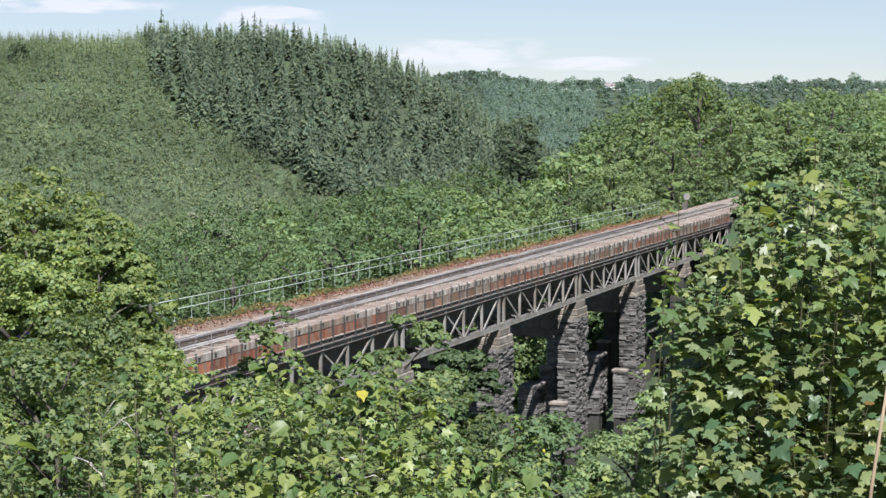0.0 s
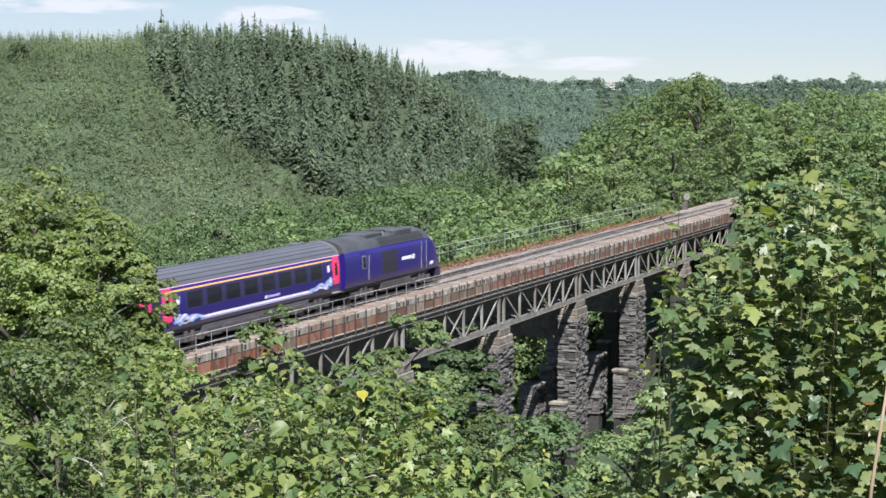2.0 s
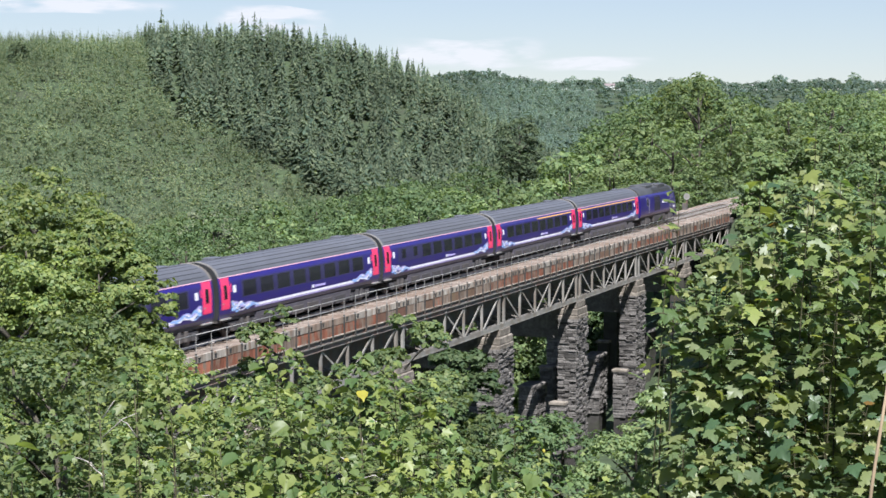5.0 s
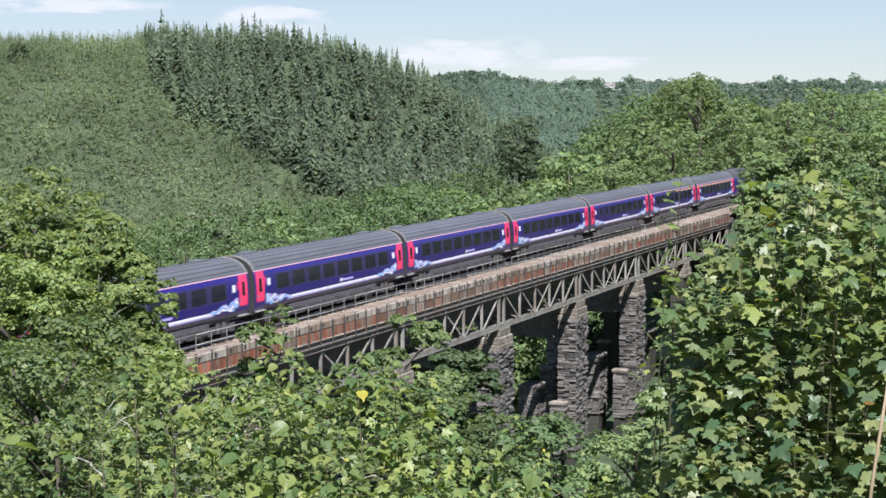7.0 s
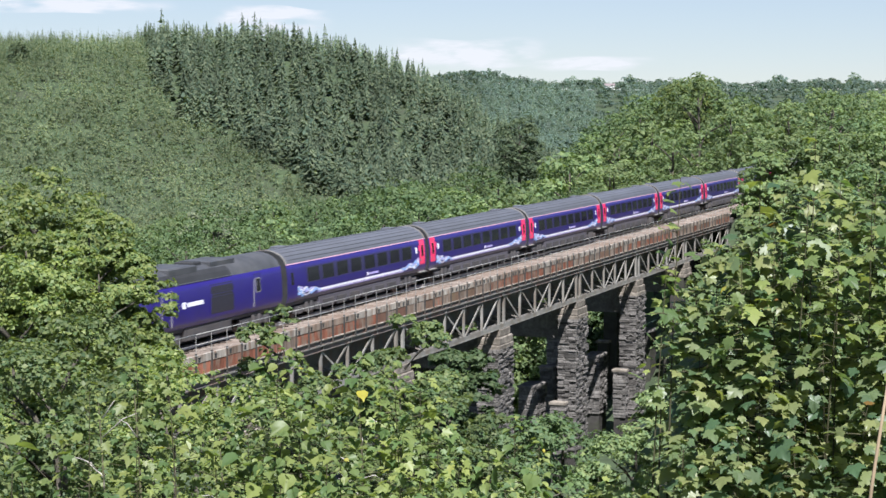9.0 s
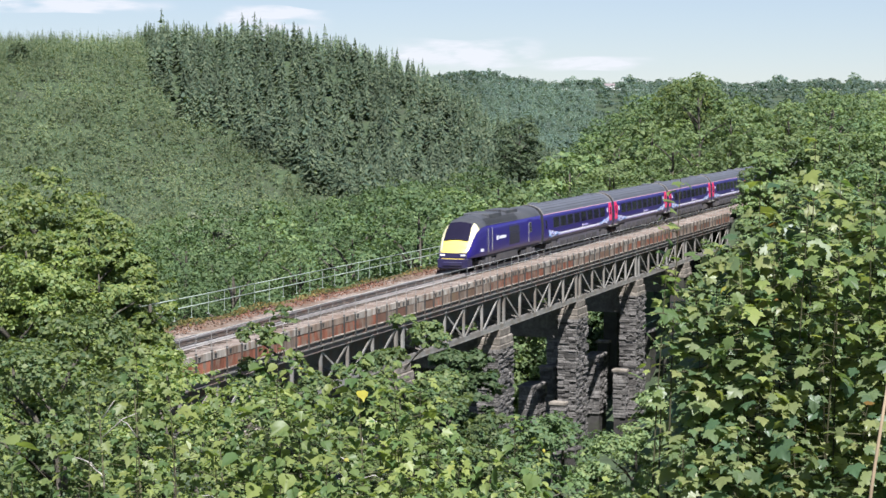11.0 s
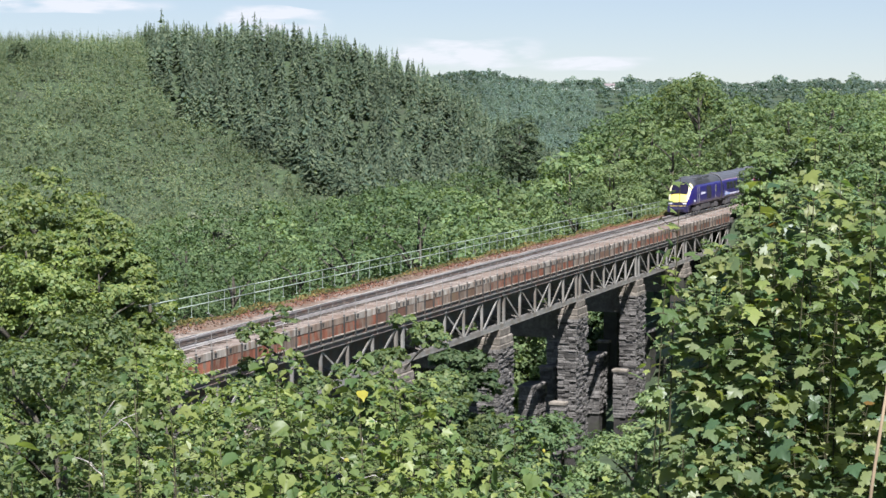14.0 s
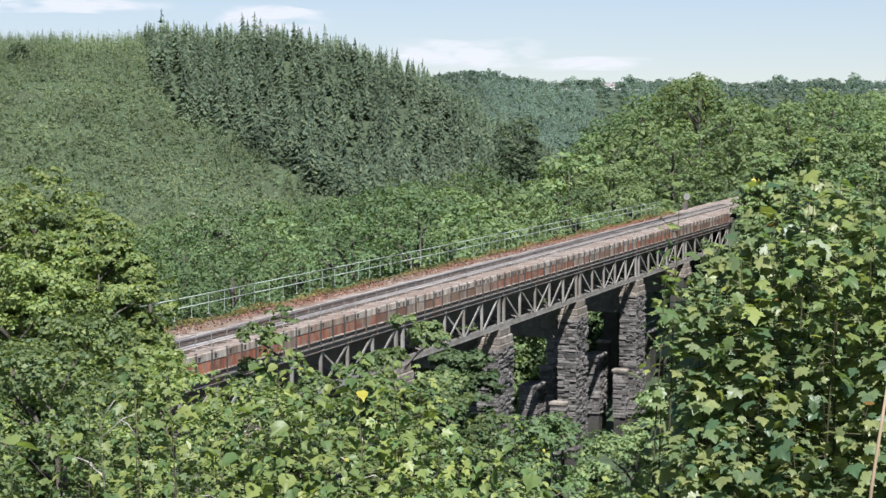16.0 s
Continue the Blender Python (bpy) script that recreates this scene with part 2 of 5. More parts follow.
def thing(name, label, category, group="", kind="", m=None, data=None):
    ob = tagged(new(name, data), label, category, group, kind)
    if m is not None:
        ob.matrix_basis = m
    return ob


# ---- land: u to the right of the line of sight, v along it ----
CY, SY = math.cos(radians(YAW)), math.sin(radians(YAW))


def land(u, v, z=0.0):
    return Vector((EYE[0] + u * CY - v * SY, u * SY + v * CY, z))


def sstep(t):
    t = np.clip(t, 0, 1)
    return t * t * (3 - 2 * t)


def ground(u, v):
    """Height of the land."""
    u, v = np.asarray(u, float), np.asarray(v, float)
    r = np.hypot(u, v) + 1e-6
    front = sstep((v / r + 0.35) / 0.8)
    a = np.clip(u / np.maximum(np.abs(v), 1.0), -0.6, 0.6)
    z = 9.4 - front * 31.0 * (1 - np.exp(-r / 70.0))
    z = z + 15.0 * sstep((-u - 9) / 22.0) * sstep((r - 20) / 40.0) * (1 - sstep((v - 95) / 60.0)) * front
    bank = 20.5 * sstep((u - 4 - 0.05 * (v - 200)) / 34.0) * sstep((v - 150) / 70.0) * (1 - sstep((r - 560) / 260.0))
    z = z + bank
    z = z + 3.0 * sstep((u - 38 - 0.10 * (v - 200)) / 60.0) * sstep((v - 170) / 80.0) * (1 - sstep((r - 700) / 300.0))
    t = np.clip((a + 0.10) / 0.165, 0, 1.15)
    hill = np.maximum(63.5 - 77.0 * t * t, 0)
    z = z - 8.0 * sstep((r - 420) / 200.0) * front
    z = z + (hill + 8) * sstep((r - 610) / 400.0) * front * (1 - 0.5 * sstep((r - 1100) / 700.0))
    far = 62.0 * sstep((r - 1350) / 1100.0) * sstep((a + 0.08) / 0.1) * front
    z = z + far
    X = EYE[0] + u * CY - v * SY
    Y = u * SY + v * CY
    w = (1 - sstep((np.abs(X - 1) - 5.5) / 7.0)) * np.maximum(sstep((62 - Y) / 14.0), sstep((Y - 203) / 8.0)) * (1 - sstep((Y - 520) / 60)) * (1 - sstep((-200 - Y) / 60))
    z = z * (1 - w) + (-0.75) * w
    return z + 0.25 * np.sin(u * 0.31 + v * 0.17) * np.sin(v * 0.23 - u * 0.11) * sstep((r - 15) / 30) * (1 - w)


def make_ground():
    ang = np.concatenate([np.linspace(-28, 28, 170), np.linspace(30, 330, 76)])
    rad = np.concatenate([np.linspace(0.002, 60, 60), np.linspace(62, 260, 80), np.geomspace(265, 4800, 100)])
    A, Rr = np.meshgrid(np.radians(ang), rad, indexing="ij")
    u, v = Rr * np.sin(A), Rr * np.cos(A)
    z = ground(u, v)
    X, Y = EYE[0] + u * CY - v * SY, u * SY + v * CY
    na, nr = A.shape
    verts = np.stack([X, Y, z], -1).reshape(-1, 3)
    i, j = np.meshgrid(np.arange(na), np.arange(nr - 1), indexing="ij")
    i2 = (i + 1) % na
    quads = np.stack([i * nr + j, i * nr + j + 1, i2 * nr + j + 1, i2 * nr + j], -1).reshape(-1, 4)[:, ::-1]
    me = mesh_np("ground", verts, quads, M_GROUND, smooth=True)
    tagged(new("ground", me), "grassy wooded valley floor and hillsides", "ground", kind="structure")


make_ground()

# ---- clouds: thin bright streaks far off ----
def make_cloud(u, z, w, h, seed, v=4300.0):
    """A bulged slab whose thin edges dissolve."""
    rng = np.random.default_rng(seed)
    n, r = 30, 8
    verts, faces = [], []
    ph = rng.random(4) * 6
    for k in range(n + 1):
        x = k / n
        mid = z + h * 0.10 * math.sin(4 * x + ph[0]) + h * 0.05 * math.sin(11 * x + ph[1])
        for q in range(r + 1):
            y = q / r
            verts.append(land(u + (x - 0.5) * w, v - 40 * math.sin(math.pi * y) * math.sin(math.pi * x), mid + (y - 0.5) * h))
    for k in range(n):
        for q in range(r):
            a = (r + 1) * k + q
            faces.append((a, a + r + 1, a + r + 2, a + 1))
    me = mesh_np("cloud", verts, faces, bpy.data.materials["cloud_white"], smooth=True)
    return thing("cloud", "thin white summer cloud streak over the hills", "cloud", "clouds", "structure", data=me)


def cloud_material():
    m = bpy.data.materials.new("cloud_white")
    m.use_nodes = True
    n, l = m.node_tree.nodes, m.node_tree.links
    out = n["Material Output"]
    n.remove(n["Principled BSDF"])
    em = n.new("ShaderNodeEmission")
    em.inputs[0].default_value, em.inputs[1].default_value = (0.95, 0.93, 0.95, 1), 0.42
    tr = n.new("ShaderNodeBsdfTransparent")
    tc = n.new("ShaderNodeTexCoord")
    mp = n.new("ShaderNodeMapping")
    mp.inputs["Scale"].default_value = (0.009, 0.009, 0.035)
    t = n.new("ShaderNodeTexNoise")
    t.inputs["Scale"].default_value, t.inputs["Detail"].default_value = 1.0, 8
    l.new(tc.outputs["Object"], mp.inputs[0])
    l.new(mp.outputs[0], t.inputs["Vector"])
    sep = n.new("ShaderNodeSeparateXYZ")
    l.new(tc.outputs["Generated"], sep.inputs[0])

    def calc(op, a, b):
        q = n.new("ShaderNodeMath")
        q.operation = op
        for k, x in enumerate((a, b)):
            if isinstance(x, float):
                q.inputs[k].default_value = x
            else:
                l.new(x, q.inputs[k])
        return q.outputs[0]

    def dome(x):
        return calc("MULTIPLY", calc("MULTIPLY", x, calc("SUBTRACT", 1.0, x)), 4.0)
    edge = calc("MULTIPLY", dome(sep.outputs["X"]), dome(sep.outputs["Z"]))
    mr = n.new("ShaderNodeMapRange")
    mr.interpolation_type = "SMOOTHSTEP"
    mr.inputs[1].default_value, mr.inputs[2].default_value, mr.inputs[4].default_value = 0.06, 0.6, 0.8
    l.new(calc("MULTIPLY", calc("MULTIPLY", calc("SUBTRACT", t.outputs["Fac"], 0.3), 2.6), edge), mr.inputs[0])
    mx = n.new("ShaderNodeMixShader")
    l.new(mr.outputs[0], mx.inputs[0])
    l.new(tr.outputs[0], mx.inputs[1])
    l.new(em.outputs[0], mx.inputs[2])
    l.new(mx.outputs[0], out.inputs["Surface"])


cloud_material()
make_cloud(60, 140, 430, 70, 1)
make_cloud(-370, 205, 300, 75, 2)
make_cloud(-860, 242, 620, 40, 3)
make_cloud(330, 112, 320, 34, 4)

# ---- viaduct ----
XN, XF = 4.4, -3.0
PIERS = (83.8, 103.5, 123.2, 143.0, 162.7, 182.4)
Z_CHORD, Z_FOOT = -0.88, -3.28
END_A, END_B = 64.0, 205.0


def slew(y):
    """How far the single line stands off the deck's axis."""
    return -0.005 * (y - 125.0)


SLEW = math.degrees(math.atan(0.005))
RISE = 0.0018
CLIMB = math.degrees(math.atan(RISE))


def make_deck():
    s = Solid().box(XF - 0.1, XN - 0.12, END_A - 14, END_B + 3, -0.80, -0.34)
    tagged(new("bridge_deck", s.mesh("bridge_deck", M_STEELDK)), "dark weathered steel deck of the viaduct", "bridge deck", kind="structure")
    xs = np.array([-2.85, -2.3, -1.6, -0.8, 0, 0.8, 1.6, 2.2, 2.8, 3.4, 3.9, 4.25])
    zs = np.array([-0.06, -0.17, -0.16, -0.2, -0.21, -0.2, -0.17, -0.14, -0.08, -0.03, 0.02, 0.06])
    ys = np.arange(-200, 520.1, 1.0)
    rng = np.random.default_rng(4)
    X, Y = np.meshgrid(xs, ys, indexing="ij")
    Z = zs[:, None] + rng.normal(0, 0.022, X.shape)
    Z = Z + RISE * np.clip(Y - 125, -60, 120) * np.clip((2.6 - np.abs(X)) / 0.8, 0, 1)
    off = np.clip((np.abs(Y - 134) - 72) / 20, 0, 1)
    X = X + off * slew(Y)
    v = np.stack([X, Y, Z], -1).reshape(-1, 3)
    i, j = np.meshgrid(np.arange(len(xs) - 1), np.arange(len(ys) - 1), indexing="ij")
    k = len(ys)
    f = np.stack([i * k + j, (i + 1) * k + j, (i + 1) * k + j + 1, i * k + j + 1], -1).reshape(-1, 4)
    tagged(new("ballast", mesh_np("ballast", v, f, M_BALLAST, smooth=True)), "pale grey-brown granite ballast on the trackbed", "ballast", kind="stuff")


def make_far_strip():
    """Rust-stained stones and weeds between the line and the far handrail."""
    rng = np.random.default_rng(17)
    n = 11000
    y = rng.uniform(END_A - 10, END_B + 4, n)
    x = XF + 0.2 + 1.15 * rng.random(n) ** 1.3
    z = -0.10 + 0.13 * (1 - (x - XF) / 1.4) + rng.uniform(-.02, .03, n)
    nrm = rng.normal(size=(n, 3)) + np.array([0, 0, 1.2])
    rock = [(-0.5, -0.3, 0), (0.4, -0.5, 0), (0.5, 0.4, 0), (-0.4, 0.5, 0), (0.05, 0, 0.45)]
    me = scatter("rust_stones", np.stack([x, y, z], -1), nrm, rng.uniform(0.04, 0.11, n), rock, [(0, 1, 4), (1, 2, 4), (2, 3, 4), (3, 0, 4)], M_RUSTSTONE, rng)
    tagged(new("rust_stones", me), "rust-red stained stones beside the line", "ballast", kind="stuff")
    n = 12000
    y = rng.uniform(END_A - 10, END_B + 4, n)
    keep = rng.random(n) < 0.35 + 0.5 * np.clip(np.sin(y * 0.35) + np.sin(y * 0.13 + 1), 0, 1)
    y = y[keep]
    n = len(y)
    x = XF + 0.05 + 0.55 * rng.random(n) ** 1.8
    z = 0.02 + rng.random(n) * 0.32 * (0.5 + 0.5 * np.sin(y * 0.7 + 1.0))
    nrm = rng.normal(size=(n, 3)) * 0.8 + np.array([0.3, -0.5, 0.4])
    me = scatter("weeds", np.stack([x, y, z], -1), nrm, rng.uniform(0.08, 0.2, n), CHIP, CHIP_F, L_WEED, rng)
    tagged(new("weeds", me), "dry green and rusty weeds along the deck edge", "weeds", kind="stuff")


def make_track():
    t = thing("railway_track", "single line of rusty-sided steel rails on timber sleepers", "railway track", kind="structure", m=Matrix.Translation((0, 125, 0)) @ pose(0, 0, 0, CLIMB, 0, SLEW) @ Matrix.Translation((0, -125, 0)))
    for x in (-0.7525, 0.7525):
        s = Solid().box(x - 0.035, x + 0.035, -200, 520, -0.04, 0.0).box(x - 0.01, x + 0.01, -200, 520, -0.13, -0.04).box(x - 0.07, x + 0.07, -200, 520, -0.155, -0.13)
        part("running_rail", s, t, "running rail with a worn bright head", M_RAIL)
    for x in (-0.40, 0.40):
        s = Solid().box(x - 0.03, x + 0.03, 40, 206, -0.05, -0.01).box(x - 0.01, x + 0.01, 40, 206, -0.14, -0.05)
        part("guard_rail", s, t, "dark rusty inner guard rail", M_STEELDK)
    me = Solid().box(-1.3, 1.3, -0.125, 0.125, -0.26, -0.14, 0.015).mesh("sleeper", M_SLEEPER)
    for k in range(240):
        part("sleeper", me, t, m=pose(random.uniform(-.02, .02), 62 + k * 0.7, random.uniform(-.006, .006), 0, 0, random.uniform(-.6, .6)))


def make_handrail(name, x, y0, y1, zlist, zpost, r, mat, label, step=1.6, post_r=0.03):
    t = thing(name, label, "handrail")
    for z in zlist:
        y = y0
        while y < y1 - 0.1:
            e = min(y + 6 * step, y1)
            part("rail_tube", Solid().tube([(x, y, z), (x, (y + e) / 2, z + random.uniform(-.012, .004)), (x, e, z)], r), t, mat=mat, smooth=True)
            y = e
    post = Solid().tube([(0, 0, zpost), (0, 0, zlist[0] + 0.01)], post_r, 6).box(-0.06, 0.06, -0.06, 0.06, zpost - 0.01, zpost + 0.02).mesh("post", mat)
    y = y0
    while y <= y1:
        part("post", post, t, m=pose(x, y, 0, random.uniform(-.6, .6), random.uniform(-.6, .6)))
        y += step
    return t


def make_parapets():
    near = thing("near_parapet", "rust-streaked concrete and plate edge of the viaduct with dark iron posts", "parapet")
    step = 1.6
    post = Solid().box(-0.05, 0.04, -0.03, 0.03, -0.84, 0.40).box(-0.075, 0.02, -0.05, 0.05, -0.84, -0.74).mesh("post", M_POST)
    slabs = [Solid().box(-0.16, 0.0, 0.01, step - 0.01, -0.03, 0.33, 0.012).mesh("slab", mm) for mm in (M_CONC, M_CONC, M_CONCB, M_CONCB)]
    # sockets are raised dark blocks, the shade inside the holes painted on
    hole = Solid().box(-0.02, 0.008, -0.10, 0.10, 0.02, 0.20).box(-0.02, 0.02, -0.13, 0.13, 0.20, 0.225).mesh("socket", M_HOLE)
    plates = [Solid().box(-0.06, -0.02, 0.01, step - 0.01, -0.56, -0.03).mesh("plate", mm) for mm in (M_RUST, M_RUST, M_CONCB, M_RUST2)]
    ledge = Solid().box(-0.08, 0.03, 0.0, step, -0.62, -0.56).mesh("ledge", M_CONC)
    web = Solid().box(-0.09, -0.05, 0.01, step - 0.01, -0.84, -0.62).mesh("web_plate", M_STEELDK)
    rng = random.Random(5)
    y = END_A - 6
    while y < END_B:
        part("post", post, near, m=pose(XN + 0.03, y, rng.uniform(-.03, .03), rng.uniform(-1, 1), rng.uniform(-1, 1)))
        zone = math.sin(y * 0.16) + 0.7 * math.sin(y * 0.41 + 1) + rng.uniform(-.5, .5)
        part("slab", slabs[0 if zone < 0.8 else 2], near, m=pose(XN, y, rng.uniform(-.02, .01)))
        part("plate", plates[0 if zone > 0.1 else (2 if rng.random() < 0.6 else 3)], near, m=pose(XN + rng.uniform(-.01, .015), y, 0))
        part("ledge", ledge, near, m=pose(XN, y, 0))
        part("web_plate", web, near, m=pose(XN, y, 0))
        if rng.random() < 0.8:
            part("socket", hole, near, m=pose(XN + 0.002, y + 0.42 + rng.uniform(-.06, .06), rng.uniform(-.03, .04)))
        if rng.random() < 0.35:
            part("socket", hole, near, m=pose(XN + 0.002, y + 1.15 + rng.uniform(-.1, .1), rng.uniform(-.03, .04)))
        y += step
    part("bottom_flange", Solid().box(XN - 0.2, XN + 0.06, END_A - 6, END_B, -0.90, -0.845), near, "pale grey bottom flange", M_STEEL)
    far = thing("far_parapet", "faded rust-red plate edging along the viaduct deck", "parapet")
    y = END_A - 6
    while y < END_B:
        part("plate", Solid().box(XF - 0.03, XF, y, y + 4.77, -0.3, 0.02 + rng.uniform(-.03, .03)).box(XF - 0.05, XF + 0.05, y, y + 0.08, -0.3, 0.06).box(XF - 0.06, XF + 0.25, y, y + 4.77, 0.0, 0.04), far, mat=M_RUST2)
        y += 4.8


def make_truss(x, label):
    t = thing("truss_girder", label, "truss girder", "truss girders")
    part("top_chord", Solid().box(x - 0.18, x + 0.12, END_A, END_B, Z_CHORD - 0.04, Z_CHORD + 0.05).box(x - 0.02, x + 0.02, END_A, END_B, Z_CHORD - 0.26, Z_CHORD).box(x - 0.13, x + 0.13, END_A, END_B, Z_CHORD - 0.28, Z_CHORD - 0.25), t, "dark weathered top chord", M_STEELDK)
    part("bottom_flange", Solid().box(x - 0.2, x + 0.2, END_A, END_B, Z_FOOT, Z_FOOT + 0.06), t, mat=M_STEEL)
    for dx in (0.165, -0.165):
        part("bottom_web", Solid().box(x + dx - 0.015, x + dx + 0.015, END_A, END_B, Z_FOOT + 0.06, Z_FOOT + 0.31), t, mat=M_STEEL)
    zt, zb = Z_CHORD - 0.27, Z_FOOT + 0.2
    stops = (END_A,) + PIERS + (END_B,)
    for a, b in zip(stops[:-1], stops[1:]):
        L = (b - a)
        ys = [a + 0.55 + (L - 1.1) * k / 5 for k in range(6)]
        for k, y in enumerate(ys):
            w = 0.28 if k in (0, 5) else 0.16
            part("vertical_strut", Solid().box(x - 0.07, x + 0.07, y - w / 2, y + w / 2, zb - 0.1, zt + 0.05), t, mat=M_STEEL)
        for k, (s, e) in enumerate(((0, 1), (1, 2), (5, 4), (4, 3))):
            part("diagonal_brace", Solid().beam((x + 0.03, ys[s] + (0.12 if s < e else -0.12), zt), (x + 0.03, ys[e] - (0.10 if s < e else -0.1), zb), 0.14, 0.06), t, mat=M_STEEL)
        part("cross_brace", Solid().beam((x, ys[2], zt), (x, ys[3], zb), 0.12, 0.05), t, mat=M_STEEL)
        part("cross_brace", Solid().beam((x + 0.06, ys[3], zt), (x + 0.06, ys[2], zb), 0.12, 0.05), t, mat=M_STEEL)


def make_floor_beams():
    t = thing("cross_girders", "grey steel cross girders and bracing under the viaduct deck", "cross girders")
    # dark plates added inside, standing in for the shade behind the truss
    for x in (2.3, -0.9):
        part("plate_girder", Solid().box(x - 0.03, x + 0.03, END_A, END_B, -2.9, -0.82).box(x - 0.2, x + 0.2, END_A, END_B, -2.94, -2.9), t, "added dark plate for the shaded space behind the truss", M_STEELDK)
    y = END_A + 0.55
    while y < END_B:
        part("cross_girder", Solid().box(XF, XN, y - 0.08, y + 0.08, -1.15, -0.81), t, mat=M_STEEL)
        part("sway_brace", Solid().beam((XF, y, -1.2), (XN, y, -3.0), 0.1, 0.06), t, mat=M_STEEL)
        part("sway_brace", Solid().beam((XN, y + 0.1, -1.2), (XF, y + 0.1, -3.0), 0.1, 0.06), t, mat=M_STEEL)
        y += 3.92


def stone_mesh(rng):
    b = 0.06
    s = Solid().box(-0.5, 0.5, -0.5, 0.5, -0.5, 0.5, b)
    s.v = [tuple(c + rng.uniform(-.05, .05) for c in q) for q in s.v]
    return s.mesh("stone", M_STONE)


def make_pier(y, stones, rng, near_stones=True):
    """A rubble pier: two outer shafts joined by a recessed wall, stepped out lower down, with dressed caps."""
    p = thing("viaduct_pier", "tall dark slate-rubble viaduct pier with dressed stone caps and stepped buttresses", "bridge pier", "viaduct piers")
    base = -24.0
    blocks = []
    for side, xo in ((1, XN + 0.25), (-1, XF - 0.25)):
        xi = xo - side * 1.45
        x0, x1 = min(xo, xi), max(xo, xi)
        part("shaft_core", Solid().box(x0 + 0.08, x1 - 0.08, y - 1.55, y + 1.55, base, -4.4), p, mat=M_MORTAR)
        part("buttress_core", Solid().box(x0 - 0.28, x0 + 0.72, y - 2.4, y - 1.5, base, -11.0), p, mat=M_MORTAR)
        blocks += [(x0, x1, y - 1.65, y + 1.65, -15.0, -4.55), (x0 - 0.35, x0 + 0.78, y - 2.5, y - 1.6, -15.0, -10.95)]
        part("ledge", Solid().box(x0 - 0.42, x0 + 0.86, y - 2.6, y - 1.5, -11.0, -10.78, 0.03), p, "flat slate ledge stone", M_CAP)
    part("cross_wall", Solid().box(XF + 1.1, XN - 1.1, y - 0.8, y + 0.8, -6.1, -3.6), p, "shaded rubble wall joining the shafts", M_RUBBLE)
    part("stub_core", Solid().box(0.1, 1.35, y - 1.3, y + 1.3, base, -10.0), p, "squat rubble stub between the shafts", M_MORTAR)
    blocks.append((0.03, 1.42, y - 1.4, y + 1.4, -15.0, -9.98))
    part("ledge", Solid().box(-0.02, 1.47, y - 1.45, y + 1.45, -10.0, -9.8, 0.03), p, "flat slate ledge stone", M_RUBBLE)
    for xo in (XN - 0.55, XF + 0.55):
        part("cap", Solid().box(xo - 0.62, xo + 0.72, y - 1.15, y + 1.25, -3.80, -3.29, 0.05), p, "pale dressed bearing stone", M_CAP)
        part("cap", Solid().box(xo - 0.75, xo + 0.82, y - 1.45, y + 1.5, -4.30, -3.80, 0.05), p, "pale dressed bearing stone", M_CAP)
        part("cap", Solid().box(xo - 0.85, xo + 0.86, y - 1.6, y + 1.62, -4.65, -4.30, 0.05), p, "weathered dressed stone course", M_CAP)
    if not near_stones:
        return
    count, rest = 0, Solid()
    for x0, x1, y0, y1, zb, zt in blocks:
        z = zt
        while z > zb + 0.15:
            h = rng.choice((0.13, 0.17, 0.21, 0.27))
            for face in ("front", "side"):
                a, b = (x0, x1) if face == "front" else (y0, y1)
                q = a + rng.uniform(-.02, .04)
                while q < b - 0.12:
                    w = min(rng.uniform(0.3, 0.95), b - q)
                    if b - q - w < 0.2:
                        w = b - q
                    pr = rng.uniform(-.08, .09)
                    if face == "front":
                        m = Matrix.LocRotScale((q + w / 2, y0 - pr + 0.15, z - h / 2), Euler((0, 0, rng.uniform(-.04, .04))), (w - 0.025, 0.4, h - 0.03))
                    else:
                        m = Matrix.LocRotScale((x1 + pr - 0.15, q + w / 2, z - h / 2), Euler((0, 0, rng.uniform(-.04, .04))), (0.4, w - 0.025, h - 0.03))
                    if count < 300:
                        part("stone", rng.choice(stones), p, m=m)
                    else:
                        rest.add([m @ Vector(c) for c in UNIT.v], UNIT.f)
                    count += 1
                    q += w
            z -= h
    tagged(part("rubble", rest, p, "rubble stones lower down", M_RUBBLE), kind="stuff")


UNIT = Solid().box(-0.5, 0.5, -0.5, 0.5, -0.5, 0.5, 0.05)
M_RUBBLE = material("slate_rubble", (0.140, 0.128, 0.120), 0.85, var=0.35, scale=5, island=0.45, dirt=(0.07, 0.065, 0.06), dirt_scale=1.5, bump=0.6, bump_scale=18, spec=0.2)


def make_abutments():
    for y0, y1, nm in ((END_A - 22, END_A, "near"), (END_B - 0.5, END_B + 8, "far")):
        s = Solid().box(XF - 0.6, XN + 0.6, y0, y1, -24, -3.3).box(XF, XN - .4, y0 if nm == "near" else y0 + 1.6, y1 if nm == "far" else y1 - 1.6, -3.3, -0.82)
        tagged(new("abutment", s.mesh("abutment", M_MORTAR)), "dark rubble-stone abutment at the viaduct end", "abutment", kind="structure")


